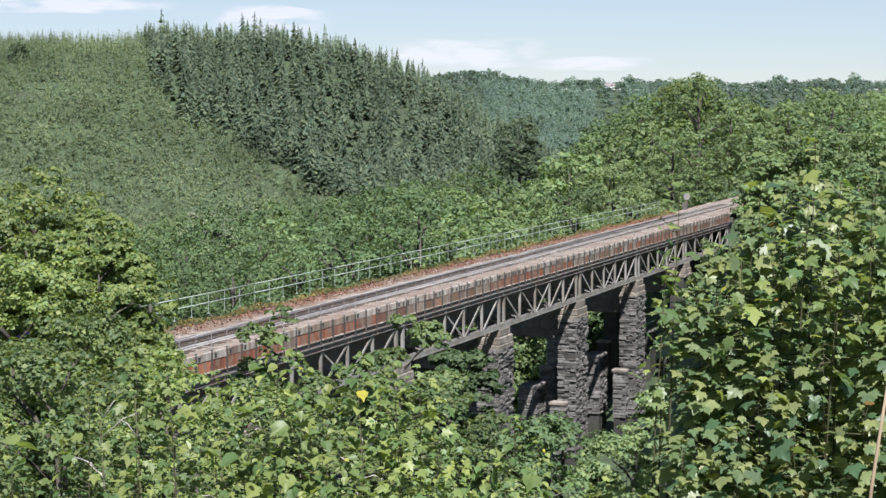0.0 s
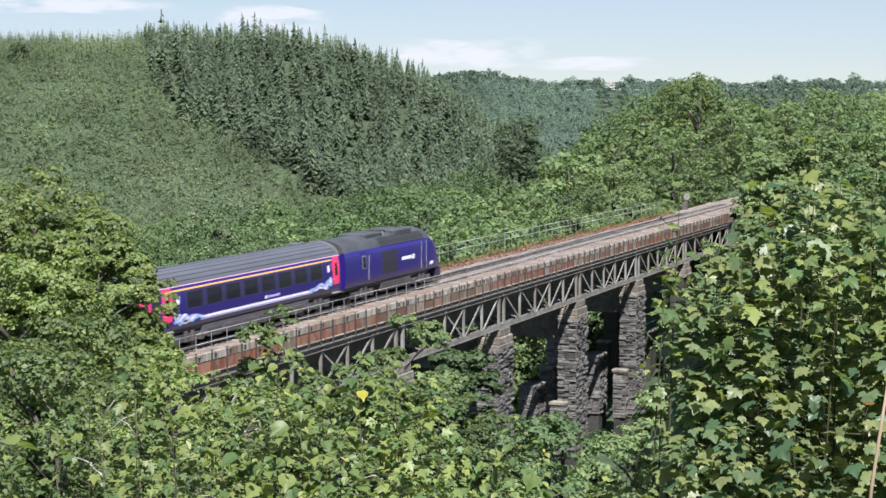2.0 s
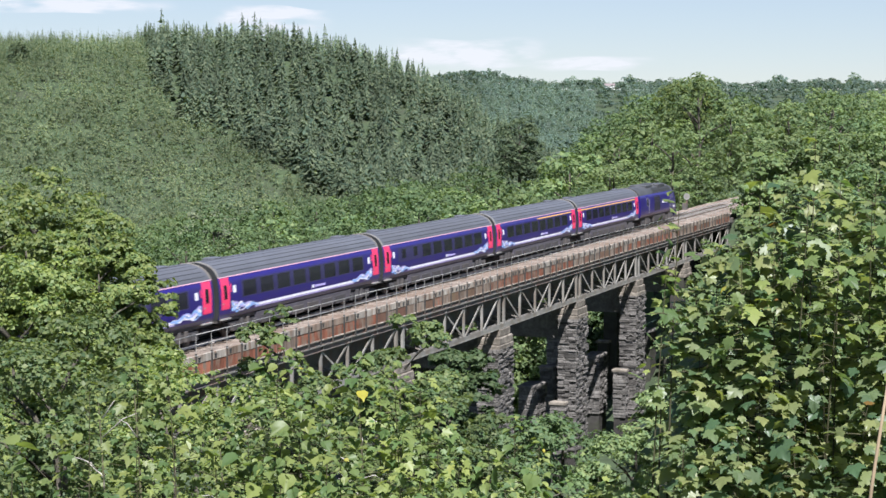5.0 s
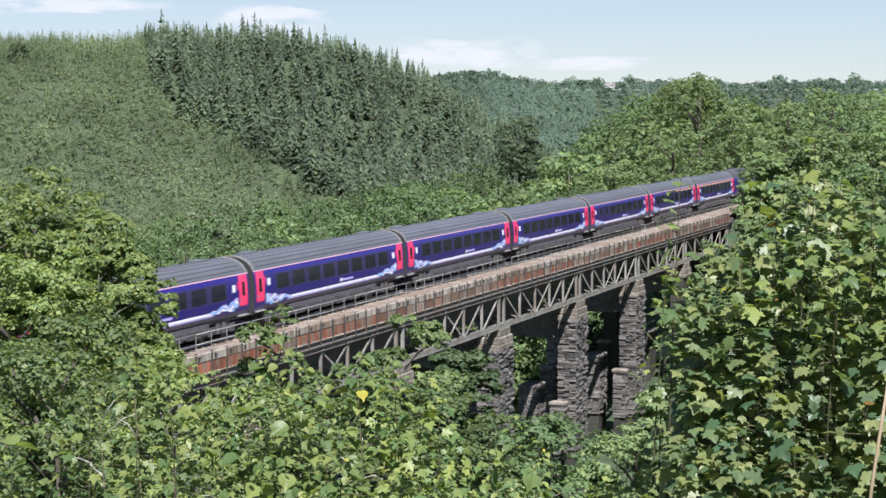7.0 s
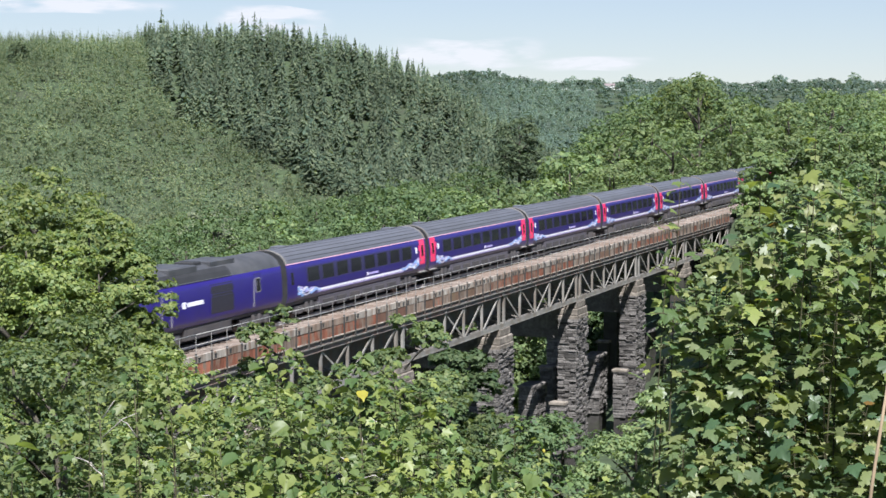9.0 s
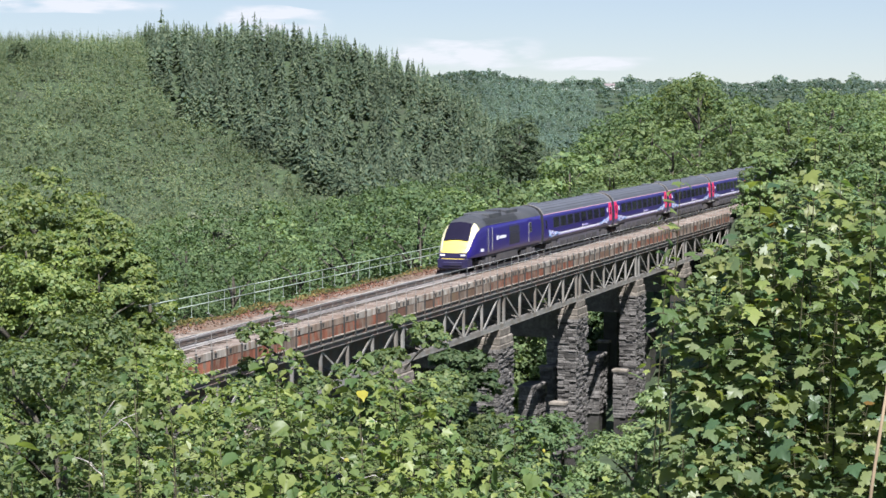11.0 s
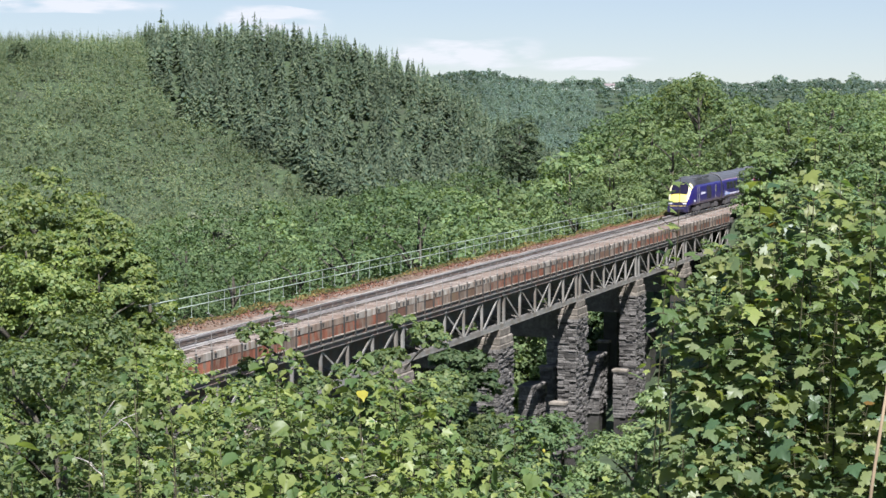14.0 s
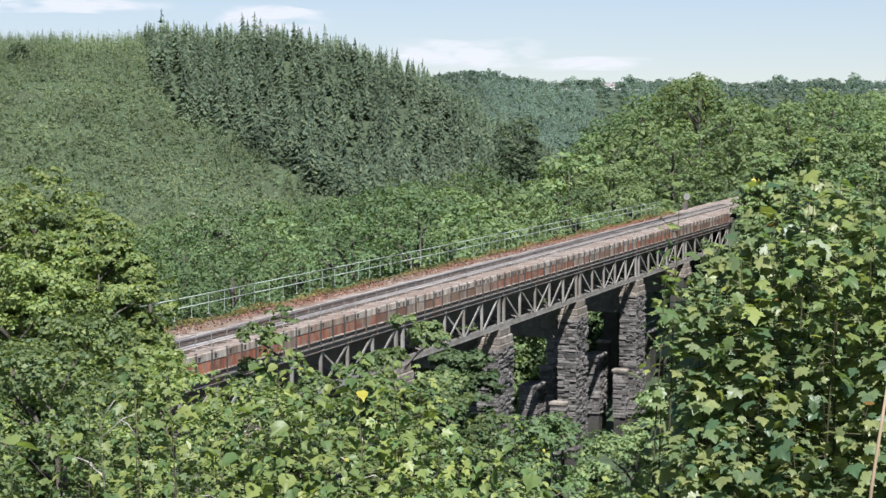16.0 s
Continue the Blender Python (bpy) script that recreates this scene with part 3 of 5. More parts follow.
def make_sign():
    t = thing("lineside_sign", "round grey lineside sign on a dark post beside the track", "railway sign")
    y, x = 216.7, -2.6
    part("post", Solid().box(x - 0.09, x + 0.09, y - 0.09, y + 0.09, -0.6, 1.1), t, mat=M_STEELDK)
    part("disc", Solid().tube([(x, y - 0.14, 1.45), (x, y - 0.10, 1.45)], 0.36, 20), t, "pale grey round board", M_GALV)
    part("rim", Solid().tube([(x, y - 0.15, 1.45), (x, y - 0.142, 1.45)], 0.27, 20), t, "dull grey face", M_STEEL)
    part("box", Solid().box(x - 0.5, x - 0.1, y - 0.2, y + 0.1, -0.2, 0.7, 0.02), t, "dark equipment box", M_STEELDK)


make_deck()
make_track()
make_handrail("near_handrail", XN + 0.02, END_A - 6, END_B, (1.27, 0.80), 0.33, 0.021, M_GALV, "pale galvanised two-rail tube handrail on the viaduct edge", 1.6, 0.014)
make_handrail("far_handrail", XF - 0.05, END_A - 12, 205, (1.40, 0.90), 0.3, 0.028, M_GALVG, "pale two-rail tube handrail on the viaduct edge", 2.0, 0.017)
make_parapets()
make_truss(XN - 0.08, "grey-painted lattice truss girder of the viaduct in sunlight")
make_truss(XF + 0.3, "grey lattice truss girder on the shaded side of the viaduct")
make_floor_beams()
make_abutments()
make_sign()

# ---- train ----
PROFILE = ((1.16, 0.98), (1.30, 1.06), (1.36, 1.30), (1.37, 1.8), (1.355, 2.3), (1.31, 2.75), (1.25, 3.06))
ROOFP = ((1.25, 3.06), (1.20, 3.16), (1.08, 3.36), (0.88, 3.55), (0.6, 3.69), (0.3, 3.775), (0.0, 3.80))


def side_x(z):
    return float(np.interp(z, [q[1] for q in PROFILE], [q[0] for q in PROFILE]))


def loft(half, y0, y1, cap=True, steps=2):
    full = list(half) + [(-x, z) for x, z in reversed(half) if x > 1e-6]
    n = len(full)
    s = Solid()
    ys = [y0 + (y1 - y0) * k / (steps - 1) for k in range(steps)]
    s.v = [(x, y, z) for y in ys for x, z in full]
    for k in range(steps - 1):
        for i in range(n - 1):
            s.f.append((k * n + i, k * n + i + 1, (k + 1) * n + i + 1, (k + 1) * n + i))
    if cap:
        o = len(s.v)
        s.v += s.v[:n] + s.v[(steps - 1) * n:steps * n]
        s.f.append(tuple(o + i for i in range(n)))
        s.f.append(tuple(o + n + i for i in reversed(range(n))))
    return s


def panel(y0, y1, z0, z1, out=0.006, sgn=1, depth=0.03, n=4):
    """A thin panel that follows the body side."""
    s = Solid()
    zs = [z0 + (z1 - z0) * k / n for k in range(n + 1)]
    for d in (out, -depth):
        for z in zs:
            for y in (y0, y1):
                s.v.append((sgn * (side_x(z) + d), y, z))
    o = 2 * (n + 1)
    for k in range(n):
        a = 2 * k
        s.f += [(a, a + 1, a + 3, a + 2), (o + a, o + a + 2, o + a + 3, o + a + 1), (a, a + 2, o + a + 2, o + a), (a + 1, o + a + 1, o + a + 3, a + 3)]
    s.f += [(0, o, o + 1, 1), (2 * n, 2 * n + 1, o + 2 * n + 1, o + 2 * n)]
    return s


def ribbon(pts, width, out, sgn=1):
    """A thin vinyl stripe along (y, z) points on the side."""
    s = Solid()
    for k, (y, z) in enumerate(pts):
        w = width[k] if isinstance(width, list) else width
        for q in (z - w / 2, z + w / 2):
            s.v.append((sgn * (side_x(q) + out), y, q))
    for k in range(len(pts) - 1):
        s.f.append((2 * k, 2 * k + 2, 2 * k + 3, 2 * k + 1))
    return s


def bogie(t, y):
    b = Solid().box(-1.1, 1.1, y - 1.75, y + 1.75, 0.38, 0.62, 0.04).box(-1.18, -0.98, y - 1.8, y + 1.8, 0.32, 0.75, 0.04).box(0.98, 1.18, y - 1.8, y + 1.8, 0.32, 0.75, 0.04)
    for sx in (-1.22, 1.22):
        for dy in (-1.3, 1.3):
            b.box(sx - 0.1, sx + 0.1, y + dy - 0.18, y + dy + 0.18, 0.3, 0.66, 0.03)
        b.tube([(sx, y - 0.35, 0.35), (sx, y - 0.35, 0.85)], 0.13, 8).tube([(sx, y + 0.35, 0.35), (sx, y + 0.35, 0.85)], 0.13, 8)
    bg = part("bogie", b, t, "grimy dark steel bogie", M_SKIRT)
    for dy in (-1.3, 1.3):
        w = Solid()
        for x0, x1 in ((-0.82, -0.69), (0.69, 0.82)):
            w.tube([(x0, y + dy, 0.457), (x1, y + dy, 0.457)], 0.457, 20)
        w.tube([(-0.8, y + dy, 0.457), (0.8, y + dy, 0.457)], 0.08, 8)
        part("wheelset", w, bg, "worn steel wheelset", M_STEELDK)


def livery(t, sgn, y0, y1, plain_end=False):
    """White and pale-blue swirl along the lower side."""
    rng = random.Random(8 if sgn > 0 else 9)
    L = y1 - y0
    ends = [(y0 + 1.35, 1), (y1 - 1.35, -1)]
    if plain_end:
        ends = ends[:1] if plain_end > 0 else ends[1:]
    pts = [(y0 + 4.2 + (L - 8.4) * k / 12, 1.40) for k in range(13)]
    part("side_stripe", ribbon(pts, 0.13, 0.006, sgn), t, "white stripe along the lower side", M_WHITE)
    part("side_stripe", ribbon([(y, z - 0.11) for y, z in pts], 0.07, 0.0055, sgn), t, "lilac stripe along the lower side", M_LILAC)
    for ye, d in ends:
        for k in range(5):
            ph, am, zc = rng.uniform(0, 6), rng.uniform(0.10, 0.28), rng.uniform(1.45, 1.75)
            pts, wd = [], []
            for j in range(25):
                s = j / 24
                y = ye + d * 3.3 * s
                env = 1 - s
                pts.append((y, 1.40 + (zc - 1.40) * env ** 0.7 + am * (0.25 + env) * 0.8 * math.sin(ph + s * (9 + 2 * k))))
                wd.append(0.05 + 0.09 * abs(math.sin(ph + 5 * s)) * (0.4 + env))
            part("swirl", ribbon(pts, wd, 0.007 + 0.0015 * k, sgn), t, "pale swirl graphic", (M_WHITE, M_SKYBLUE, M_LILAC, M_WHITE, M_SKYBLUE)[k])


def make_coach(gold=0.0, buffet=False, doors=(True, True), label=""):
    H = 11.15
    t = thing("coach", label, "railway coach", "coaches of the train")
    part("body", loft(PROFILE, -H, H), t, "indigo painted body shell", M_BLUE, smooth=True)
    roof = loft(ROOFP, -H + 0.02, H - 0.02)
    ribs = []
    for z in ((1.14, 3.27), (0.98, 3.47), (0.74, 3.63), (0.45, 3.735), (0.15, 3.80)):
        for sx in (-1, 1):
            ribs.append(Solid().box(sx * z[0] - 0.02, sx * z[0] + 0.02, -H + 0.5, H - 0.5, z[1] - 0.03, z[1] + 0.012))
    rf = part("roof", roof, t, "ribbed dull grey roof", M_ROOF, smooth=True)
    for r in ribs:
        part("roof_rib", r, rf, mat=M_ROOF)
    for e in (-1, 1):
        y = e * (H - 0.08)
        lip = [(x * 1.012, z + 0.03) for x, z in ROOFP]
        part("roof_lip", loft(lip, y - 0.05, y + 0.05), t, "grey end strap of the roof", M_STEEL)
        # black panel over the indigo end, so the gap between coaches stays dark
        part("end_panel", loft([(q[0] * 0.99, q[1]) for q in PROFILE] + [(q[0] * 0.99, q[1] - 0.01) for q in ROOFP[1:]], e * (H + 0.01) - 0.008, e * (H + 0.01) + 0.008), t, "black coach end", M_BLACK)
        g = Solid().box(-0.75, 0.75, min(e * H, e * (H + 0.32)), max(e * H, e * (H + 0.32)), 1.0, 3.15, 0.05)
        part("gangway", g, t, "black rubber gangway", M_BLACK)
        vent = Solid().box(-0.55, 0.1, e * (H - 2.6) - 0.5, e * (H - 2.6) + 0.5, 3.74, 3.86, 0.02)
        part("roof_vent", vent, t, "low roof ventilator", M_ROOF)
    skirt = Solid().box(-1.27, 1.27, -6.6, 6.6, 0.42, 0.99, 0.03)
    part("skirt", skirt, t, "dark grey equipment skirt", M_SKIRTG)
    part("solebar", Solid().box(-1.2, 1.2, -H, H, 0.84, 1.0), t, "grimy solebar", M_SKIRT)
    for k in range(6):
        part("equipment_box", Solid().box(-1.30, 1.30, -6 + k * 2.05, -6 + k * 2.05 + 1.5, 0.34, 0.8, 0.03), t, "underfloor equipment case", M_SKIRT)
    bogie(t, -8.0)
    bogie(t, 8.0)
    for sgn in (-1, 1):
        for e in (0, 1):
            if not doors[e]:
                part("small_window", panel((H - 0.9) if e else (-H + 0.5), (H - 0.55) if e else (-H + 0.85), 1.95, 2.6, 0.006, sgn), t, "small dark window", M_GLASS)
        part("gutter_line", ribbon([(-H, 3.05), (H, 3.05)], 0.055, 0.012, sgn), t, "thin pale pink line under the gutter", M_PINKLINE)
        if gold:
            part("class_line", ribbon([(-H * gold, 2.86), (H - 1.3, 2.86)], 0.085, 0.006, sgn), t, "gold line over the windows", M_GOLD)
        for e in (0, 1):
            if not doors[e]:
                continue
            ye = (H - 1.17) if e else (-H + 0.22)
            d = part("door", panel(ye, ye + 0.95, 1.04, 3.0, 0.012, sgn), t, "hot pink slam door", M_PINK)
            part("door_window", panel(ye + 0.30, ye + 0.66, 1.98, 2.66, 0.018, sgn), d, "dark drop-light window", M_GLASS)
            part("door_handle", panel(ye + 0.10, ye + 0.22, 1.72, 1.80, 0.03, sgn), d, "small steel door handle", M_GALV)
            part("step", Solid().box(sgn * 1.28 - 0.14, sgn * 1.28 + 0.14, ye - 0.05, ye + 1.0, 0.97, 1.03), d, "pale worn footstep", M_GALV)
            yb = ye + (-0.85 if e else 1.35)
            part("notice", panel(yb + 0.04, yb + 0.36, 2.22, 2.58, 0.008, sgn), t, "small pale door notice", M_WHITE)
            part("call_light", panel(ye + (-0.2 if e else 1.05), ye + (-0.1 if e else 1.15), 2.30, 2.70, 0.01, sgn), t, "small pink marker", M_PINK)
        n = 8
        for k in range(n):
            yc = -7.55 + 15.1 * k / (n - 1)
            if buffet and k < 2:
                part("small_window", panel(yc - 0.35, yc + 0.35, 2.1, 2.66, 0.005, sgn), t, "small tinted window", M_GLASS)
                continue
            part("window", panel(yc - 0.80, yc + 0.80, 1.95, 2.70, 0.005, sgn), t, "tinted side window", M_GLASS)
        part("window_band", panel(-8.55, 8.55, 1.89, 2.76, 0.0025, sgn), t, "dark band behind the windows", material_band)
        part("lower_band", panel(-H + 1.2, H - 1.2, 1.0, 1.2, 0.004, sgn), t, "dark grey lower band", M_SKIRTG)
        livery(t, sgn, -H, H)
        part("brand_mark", panel(0.6, 0.85, 1.56, 1.74, 0.008, sgn), t, "small white brand mark", M_WHITE)
        part("brand_word", panel(0.95, 2.5, 1.58, 1.70, 0.008, sgn), t, "plain pale bar in place of lettering", M_LILAC)
    return t


def make_power_car():
    """Wedge-nosed power car; its nose points along +y, tip at y = 8.9."""
    t = thing("power_car", "indigo wedge-nosed diesel power car with a yellow front", "locomotive", "power cars of the train")
    T0 = 8.9
    S = (0.0, 0.10, 0.28, 0.5, 0.8, 1.15, 1.5, 1.85, 2.2, 2.6, 3.1, 3.6)
    TOP = (1.42, 1.60, 1.76, 1.93, 2.28, 2.72, 3.12, 3.40, 3.56, 3.68, 3.76, 3.80)
    WID = (0.82, 0.95, 1.06, 1.13, 1.19, 1.24, 1.28, 1.31, 1.33, 1.35, 1.365, 1.37)
    half = list(PROFILE) + list(ROOFP[1:])

    def section(top, wid):
        r = []
        for x, z in half:
            k = min(1.0, 0.35 + 0.65 * max(0.0, (top - 2.4) / 1.4))
            eave = top - 0.74 * k
            zz = 0.98 + (z - 0.98) * (eave - 0.98) / (3.06 - 0.98) if z <= 3.06 else top - (3.8 - z) * k
            r.append((x * wid / 1.37, zz))
        return r + [(-x, z) for x, z in reversed(r[:-1])]
    rows = [section(a, b) for a, b in zip(TOP, WID)]
    n = len(rows[0])
    cab = Solid()
    for s, row in zip(S, rows):
        cab.v += [(x, T0 - s, z) for x, z in row]
    idx = []
    for k in range(len(S) - 1):
        for i in range(n - 1):
            cab.f.append((k * n + i + 1, k * n + i, (k + 1) * n + i, (k + 1) * n + i + 1))
            q = np.mean([cab.v[j] for j in cab.f[-1]], axis=0)
            roofish = i in range(6, n - 7)
            c = 0
            if roofish and S[k] < 1.9:
                c = 2 if abs(q[0]) > 0.84 and S[k] > 0.2 else (1 if S[k] < 1.45 else 3)
            elif roofish:
                c = 3
            idx.append(c)
    cab.f.append(tuple(range(n)))
    idx.append(1)
    me = cab.mesh("cab", [M_BLUE, M_YELLOW, M_CREAM, M_ROOFDK])
    me.polygons.foreach_set("material_index", idx)
    part("cab", me, t, "sloping cab with a yellow front panel")
    ws = Solid()
    for s, tp, w in ((0.74, 2.25, 0.90), (1.3, 2.89, 0.90), (1.82, 3.38, 0.82)):
        ws.v += [(-w, T0 - s + 0.03, tp - 0.06), (-w * .5, T0 - s + 0.035, tp + 0.03), (0, T0 - s + 0.04, tp + 0.06), (w * .5, T0 - s + 0.035, tp + 0.03), (w, T0 - s + 0.03, tp - 0.06)]
    for k in range(2):
        for i in range(4):
            ws.f.append((5 * k + i, 5 * k + i + 1, 5 * k + 6 + i, 5 * k + 5 + i))
    part("windscreen", ws, t, "dark one-piece windscreen", M_GLASS)
    part("bumper", Solid().box(-1.08, 1.08, T0 - 1.0, T0 + 0.03, 0.30, 1.04, 0.10).box(-0.7, 0.7, T0 - 0.3, T0 + 0.10, 0.5, 0.8, 0.05), t, "deep dark indigo nose valance", M_VALANCE)
    for x in (-0.75, 0.75):
        part("headlight", Solid().box(x - 0.18, x + 0.18, T0 - 0.12, T0 + 0.035, 1.18, 1.32, 0.03), t, "pale headlight cluster", M_WHITE)
    part("lower_panel", Solid().box(-0.98, 0.98, T0 - 0.2, T0 + 0.015, 1.02, 1.42, 0.03), t, "dark indigo lower nose panel", M_VALANCE)
    YB, YF = -8.7, T0 - 3.6
    part("body", loft(PROFILE, YB, YF), t, "indigo painted body shell", M_BLUE, smooth=True)
    roof = loft(ROOFP, YB, YF)
    part("roof", roof, t, "sooty grey roof", M_ROOFDK, smooth=True)
    part("roof_grille", Solid().box(-0.95, 0.95, 0.6, 3.6, 3.45, 3.84, 0.06), t, "dark cooler roof section", M_ROOFDK)
    part("roof_hatch", Solid().box(-0.8, 0.8, -4.0, -1.2, 3.5, 3.86, 0.05), t, "raised grey engine roof hatch", M_ROOFDK)
    part("exhaust", Solid().box(-0.5, 0.5, -0.8, 0.1, 3.7, 3.9, 0.05), t, "sooty exhaust port", M_BLACK)
    part("roof_panel", Solid().box(0.1, 0.75, -1.15, -0.85, 3.6, 3.83, 0.02), t, "pale roof panel", M_GALV)
    part("underframe", Solid().box(-1.2, 1.2, YB, YF + 0.6, 0.84, 1.0).box(-1.25, 1.25, -2.6, 2.6, 0.36, 0.95, 0.04), t, "grimy underframe and fuel tank", M_SKIRT)
    bogie(t, -5.6)
    bogie(t, 4.7)
    part("gangway", Solid().box(-0.45, 0.45, YB - 0.3, YB, 1.0, 3.15, 0.05), t, "black rubber gangway", M_BLACK)
    for sgn in (-1, 1):
        for k in range(10):
            part("louvre", panel(-2.6, -0.2, 1.45 + 0.13 * k, 1.55 + 0.13 * k, 0.012, sgn, n=1), t, "dark louvre slat", M_GRILLE)
        part("grille_panel", panel(-2.7, -0.1, 1.4, 2.82, 0.003, sgn), t, "dark side grille", M_GRILLE)
        part("guard_door", panel(-6.2, -5.2, 1.05, 2.95, 0.008, sgn), t, "indigo luggage door", M_BLUE)
        part("door_window", panel(-5.97, -5.38, 1.98, 2.72, 0.014, sgn), t, "grey-framed van window", M_GALV)
        part("door_pane", panel(-5.93, -5.42, 2.02, 2.68, 0.018, sgn), t, "dark van window pane", M_GLASS)
        part("handhold", Solid().tube([(sgn * 1.40, -5.05, 1.3), (sgn * 1.40, -5.05, 2.7)], 0.018), t, "pale vertical handhold", M_GALV)
        part("cab_door", panel(4.35, 5.1, 1.05, 2.95, 0.008, sgn), t, "indigo cab door", M_BLUE)
        for y in (4.25, 5.2):
            part("handhold", Solid().tube([(sgn * 1.42, y, 1.2), (sgn * 1.40, y, 2.95)], 0.018), t, "pale vertical handhold", M_GALV)
        part("cab_window", Solid().add([(sgn * 1.335, 5.45, 2.05), (sgn * 1.335, 6.35, 2.05), (sgn * 1.30, 6.25, 2.55), (sgn * 1.28, 5.45, 2.85)], [(0, 1, 2, 3)]), t, "dark cab side window", M_GLASS)
        part("number_panel", Solid().box(sgn * 1.33 - 0.02, sgn * 1.33 + 0.02, 6.0, 6.7, 1.35, 1.55), t, "pale plain number bar", M_WHITE)
        part("brand_mark", panel(2.65, 3.05, 1.95, 2.25, 0.008, sgn), t, "white brand mark", M_WHITE)
        part("brand_word", panel(0.75, 2.5, 2.0, 2.2, 0.008, sgn), t, "plain pale bar in place of lettering", M_WHITE)
        cg = Solid()
        for x, z in ROOFP[:4]:
            cg.v += [(sgn * (x + 0.012), -2.7, z + 0.004), (sgn * (x + 0.012), 5.1, z + 0.004)]
        cg.f = [(2 * k, 2 * k + 1, 2 * k + 3, 2 * k + 2) for k in range(3)]
        part("cantrail_grille", cg, t, "black cantrail grille", M_BLACK)
        for k in range(4):
            part("roof_slat", Solid().tube([(sgn * (1.23 - 0.05 * k), -2.9, 3.1 + 0.07 * k), (sgn * (1.23 - 0.05 * k), 5.0, 3.1 + 0.07 * k)], 0.018, 5), t, "grey cantrail slat", M_ROOF)
    return t


M_VALANCE = material("dark_nose_paint", (0.016, 0.012, 0.05), 0.5, var=0.2, scale=2, dirt=(0.04, 0.035, 0.04), dirt_scale=0.9)
material_band = material("window_band", (0.022, 0.016, 0.075), 0.3, var=0.1, scale=2)
SPEED, LEAD0 = 25.1, 51.85
lead = make_power_car()
coach_first = make_coach(1.0, label="indigo railway coach with a gold line over its windows")
coach_part = make_coach(0.02, label="indigo railway coach with a gold line over half its windows")
coach_plain = make_coach(0.0, label="indigo railway coach with pink doors and a white swirl")
coach_buffet = make_coach(0.0, True, label="indigo buffet coach with small windows at one end")
coach_end = make_coach(0.0, doors=(False, True), label="indigo railway coach with a door at one end")
cars = [(lead, 9.1, 0), (coach_first, -11.5, 0), (coach_part, -34.5, 0), (coach_buffet, -57.5, 0)]
for i in range(3, 7):
    cars.append((coach_plain if i == 3 else copy_thing(coach_plain, pose(0, 0, 0)), -23 * i - 11.5, 0))
cars.append((coach_end, -23 * 7 - 11.5, 0))
cars.append((copy_thing(lead, pose(0, 0, 0)), -184 - 9.1, 180))

# ---- trees ----
def frames(normals, rng):
    """Two axes across each normal, turned at random."""
    n = normals / (np.linalg.norm(normals, axis=1, keepdims=True) + 1e-9)
    h = np.where(np.abs(n[:, 2:3]) < 0.9, [[0, 0, 1.0]], [[1.0, 0, 0]])
    a = np.cross(h, n)
    a /= np.linalg.norm(a, axis=1, keepdims=True) + 1e-9
    b = np.cross(n, a)
    th = rng.random(len(n))[:, None] * math.tau
    return a * np.cos(th) + b * np.sin(th), -a * np.sin(th) + b * np.cos(th), n


def scatter(name, pts, normals, sizes, template, faces, mat, rng, axes=None, as_arrays=False):
    """Many small blades joined into one mesh."""
    a, b, n = frames(normals, rng) if axes is None else axes
    tv = np.asarray(template, float)
    s = np.asarray(sizes)[:, None, None]
    v = pts[:, None, :] + s * (tv[None, :, 0:1] * a[:, None, :] + tv[None, :, 1:2] * b[:, None, :] + tv[None, :, 2:3] * n[:, None, :])
    f = np.asarray(faces)[None] + (np.arange(len(pts)) * len(tv))[:, None, None]
    v, f = v.reshape(-1, 3), f.reshape(-1, f.shape[-1])
    if as_arrays:
        return v, f
    return mesh_np(name, v, f, mat)


# blades: a ragged spray, an oval leaf folded on its rib, a five-lobed leaf
SPRAY = [(-0.5, -0.1, 0), (-0.1, -0.5, 0.12), (0.45, -0.25, -0.05), (0.5, 0.3, 0.1), (0.0, 0.55, -0.08), (-0.42, 0.35, 0.08), (0, 0, 0.16)]
SPRAY_F = [(6, 0, 1), (6, 2, 3), (6, 4, 5)]
TUFT = [(-0.5, -0.15, 0), (0.05, -0.5, 0.15), (0.5, 0.1, -0.05), (-0.05, 0.5, 0.12)]
TUFT_F = [(0, 1, 2), (0, 2, 3)]
CHIP = [(-0.55, -0.25, 0), (0.5, -0.35, 0.1), (0.1, 0.6, -0.1)]
CHIP_F = [(0, 1, 2)]
OVAL = [(0, -0.5, 0), (0.3, -0.12, 0.08), (0.24, 0.25, 0.08), (0, 0.55, 0), (-0.24, 0.25, 0.08), (-0.3, -0.12, 0.08)]
OVAL_F = [(0, 1, 2), (0, 2, 3), (0, 3, 4), (0, 4, 5)]
LOBED = [(0, -0.36, 0), (0.24, -0.44, 0.05), (0.48, -0.22, 0.0), (0.34, -0.02, 0.06), (0.56, 0.26, -0.06), (0.24, 0.25, 0.03), (0, 0.64, -0.2),
         (-0.24, 0.25, 0.06), (-0.52, 0.24, 0.0), (-0.34, -0.02, 0.08), (-0.48, -0.22, 0.02), (-0.24, -0.44, 0.06)]
LOBED_F = [(0, k, k + 1) for k in range(1, 11)]
# a broad five-lobed leaf with toothed edges that droop
MAPLE_HALF = [(0.20, -0.44), (0.38, -0.36), (0.36, -0.22), (0.58, -0.10), (0.53, 0.02), (0.64, 0.20), (0.46, 0.21), (0.31, 0.17), (0.33, 0.34), (0.22, 0.38), (0.15, 0.52)]
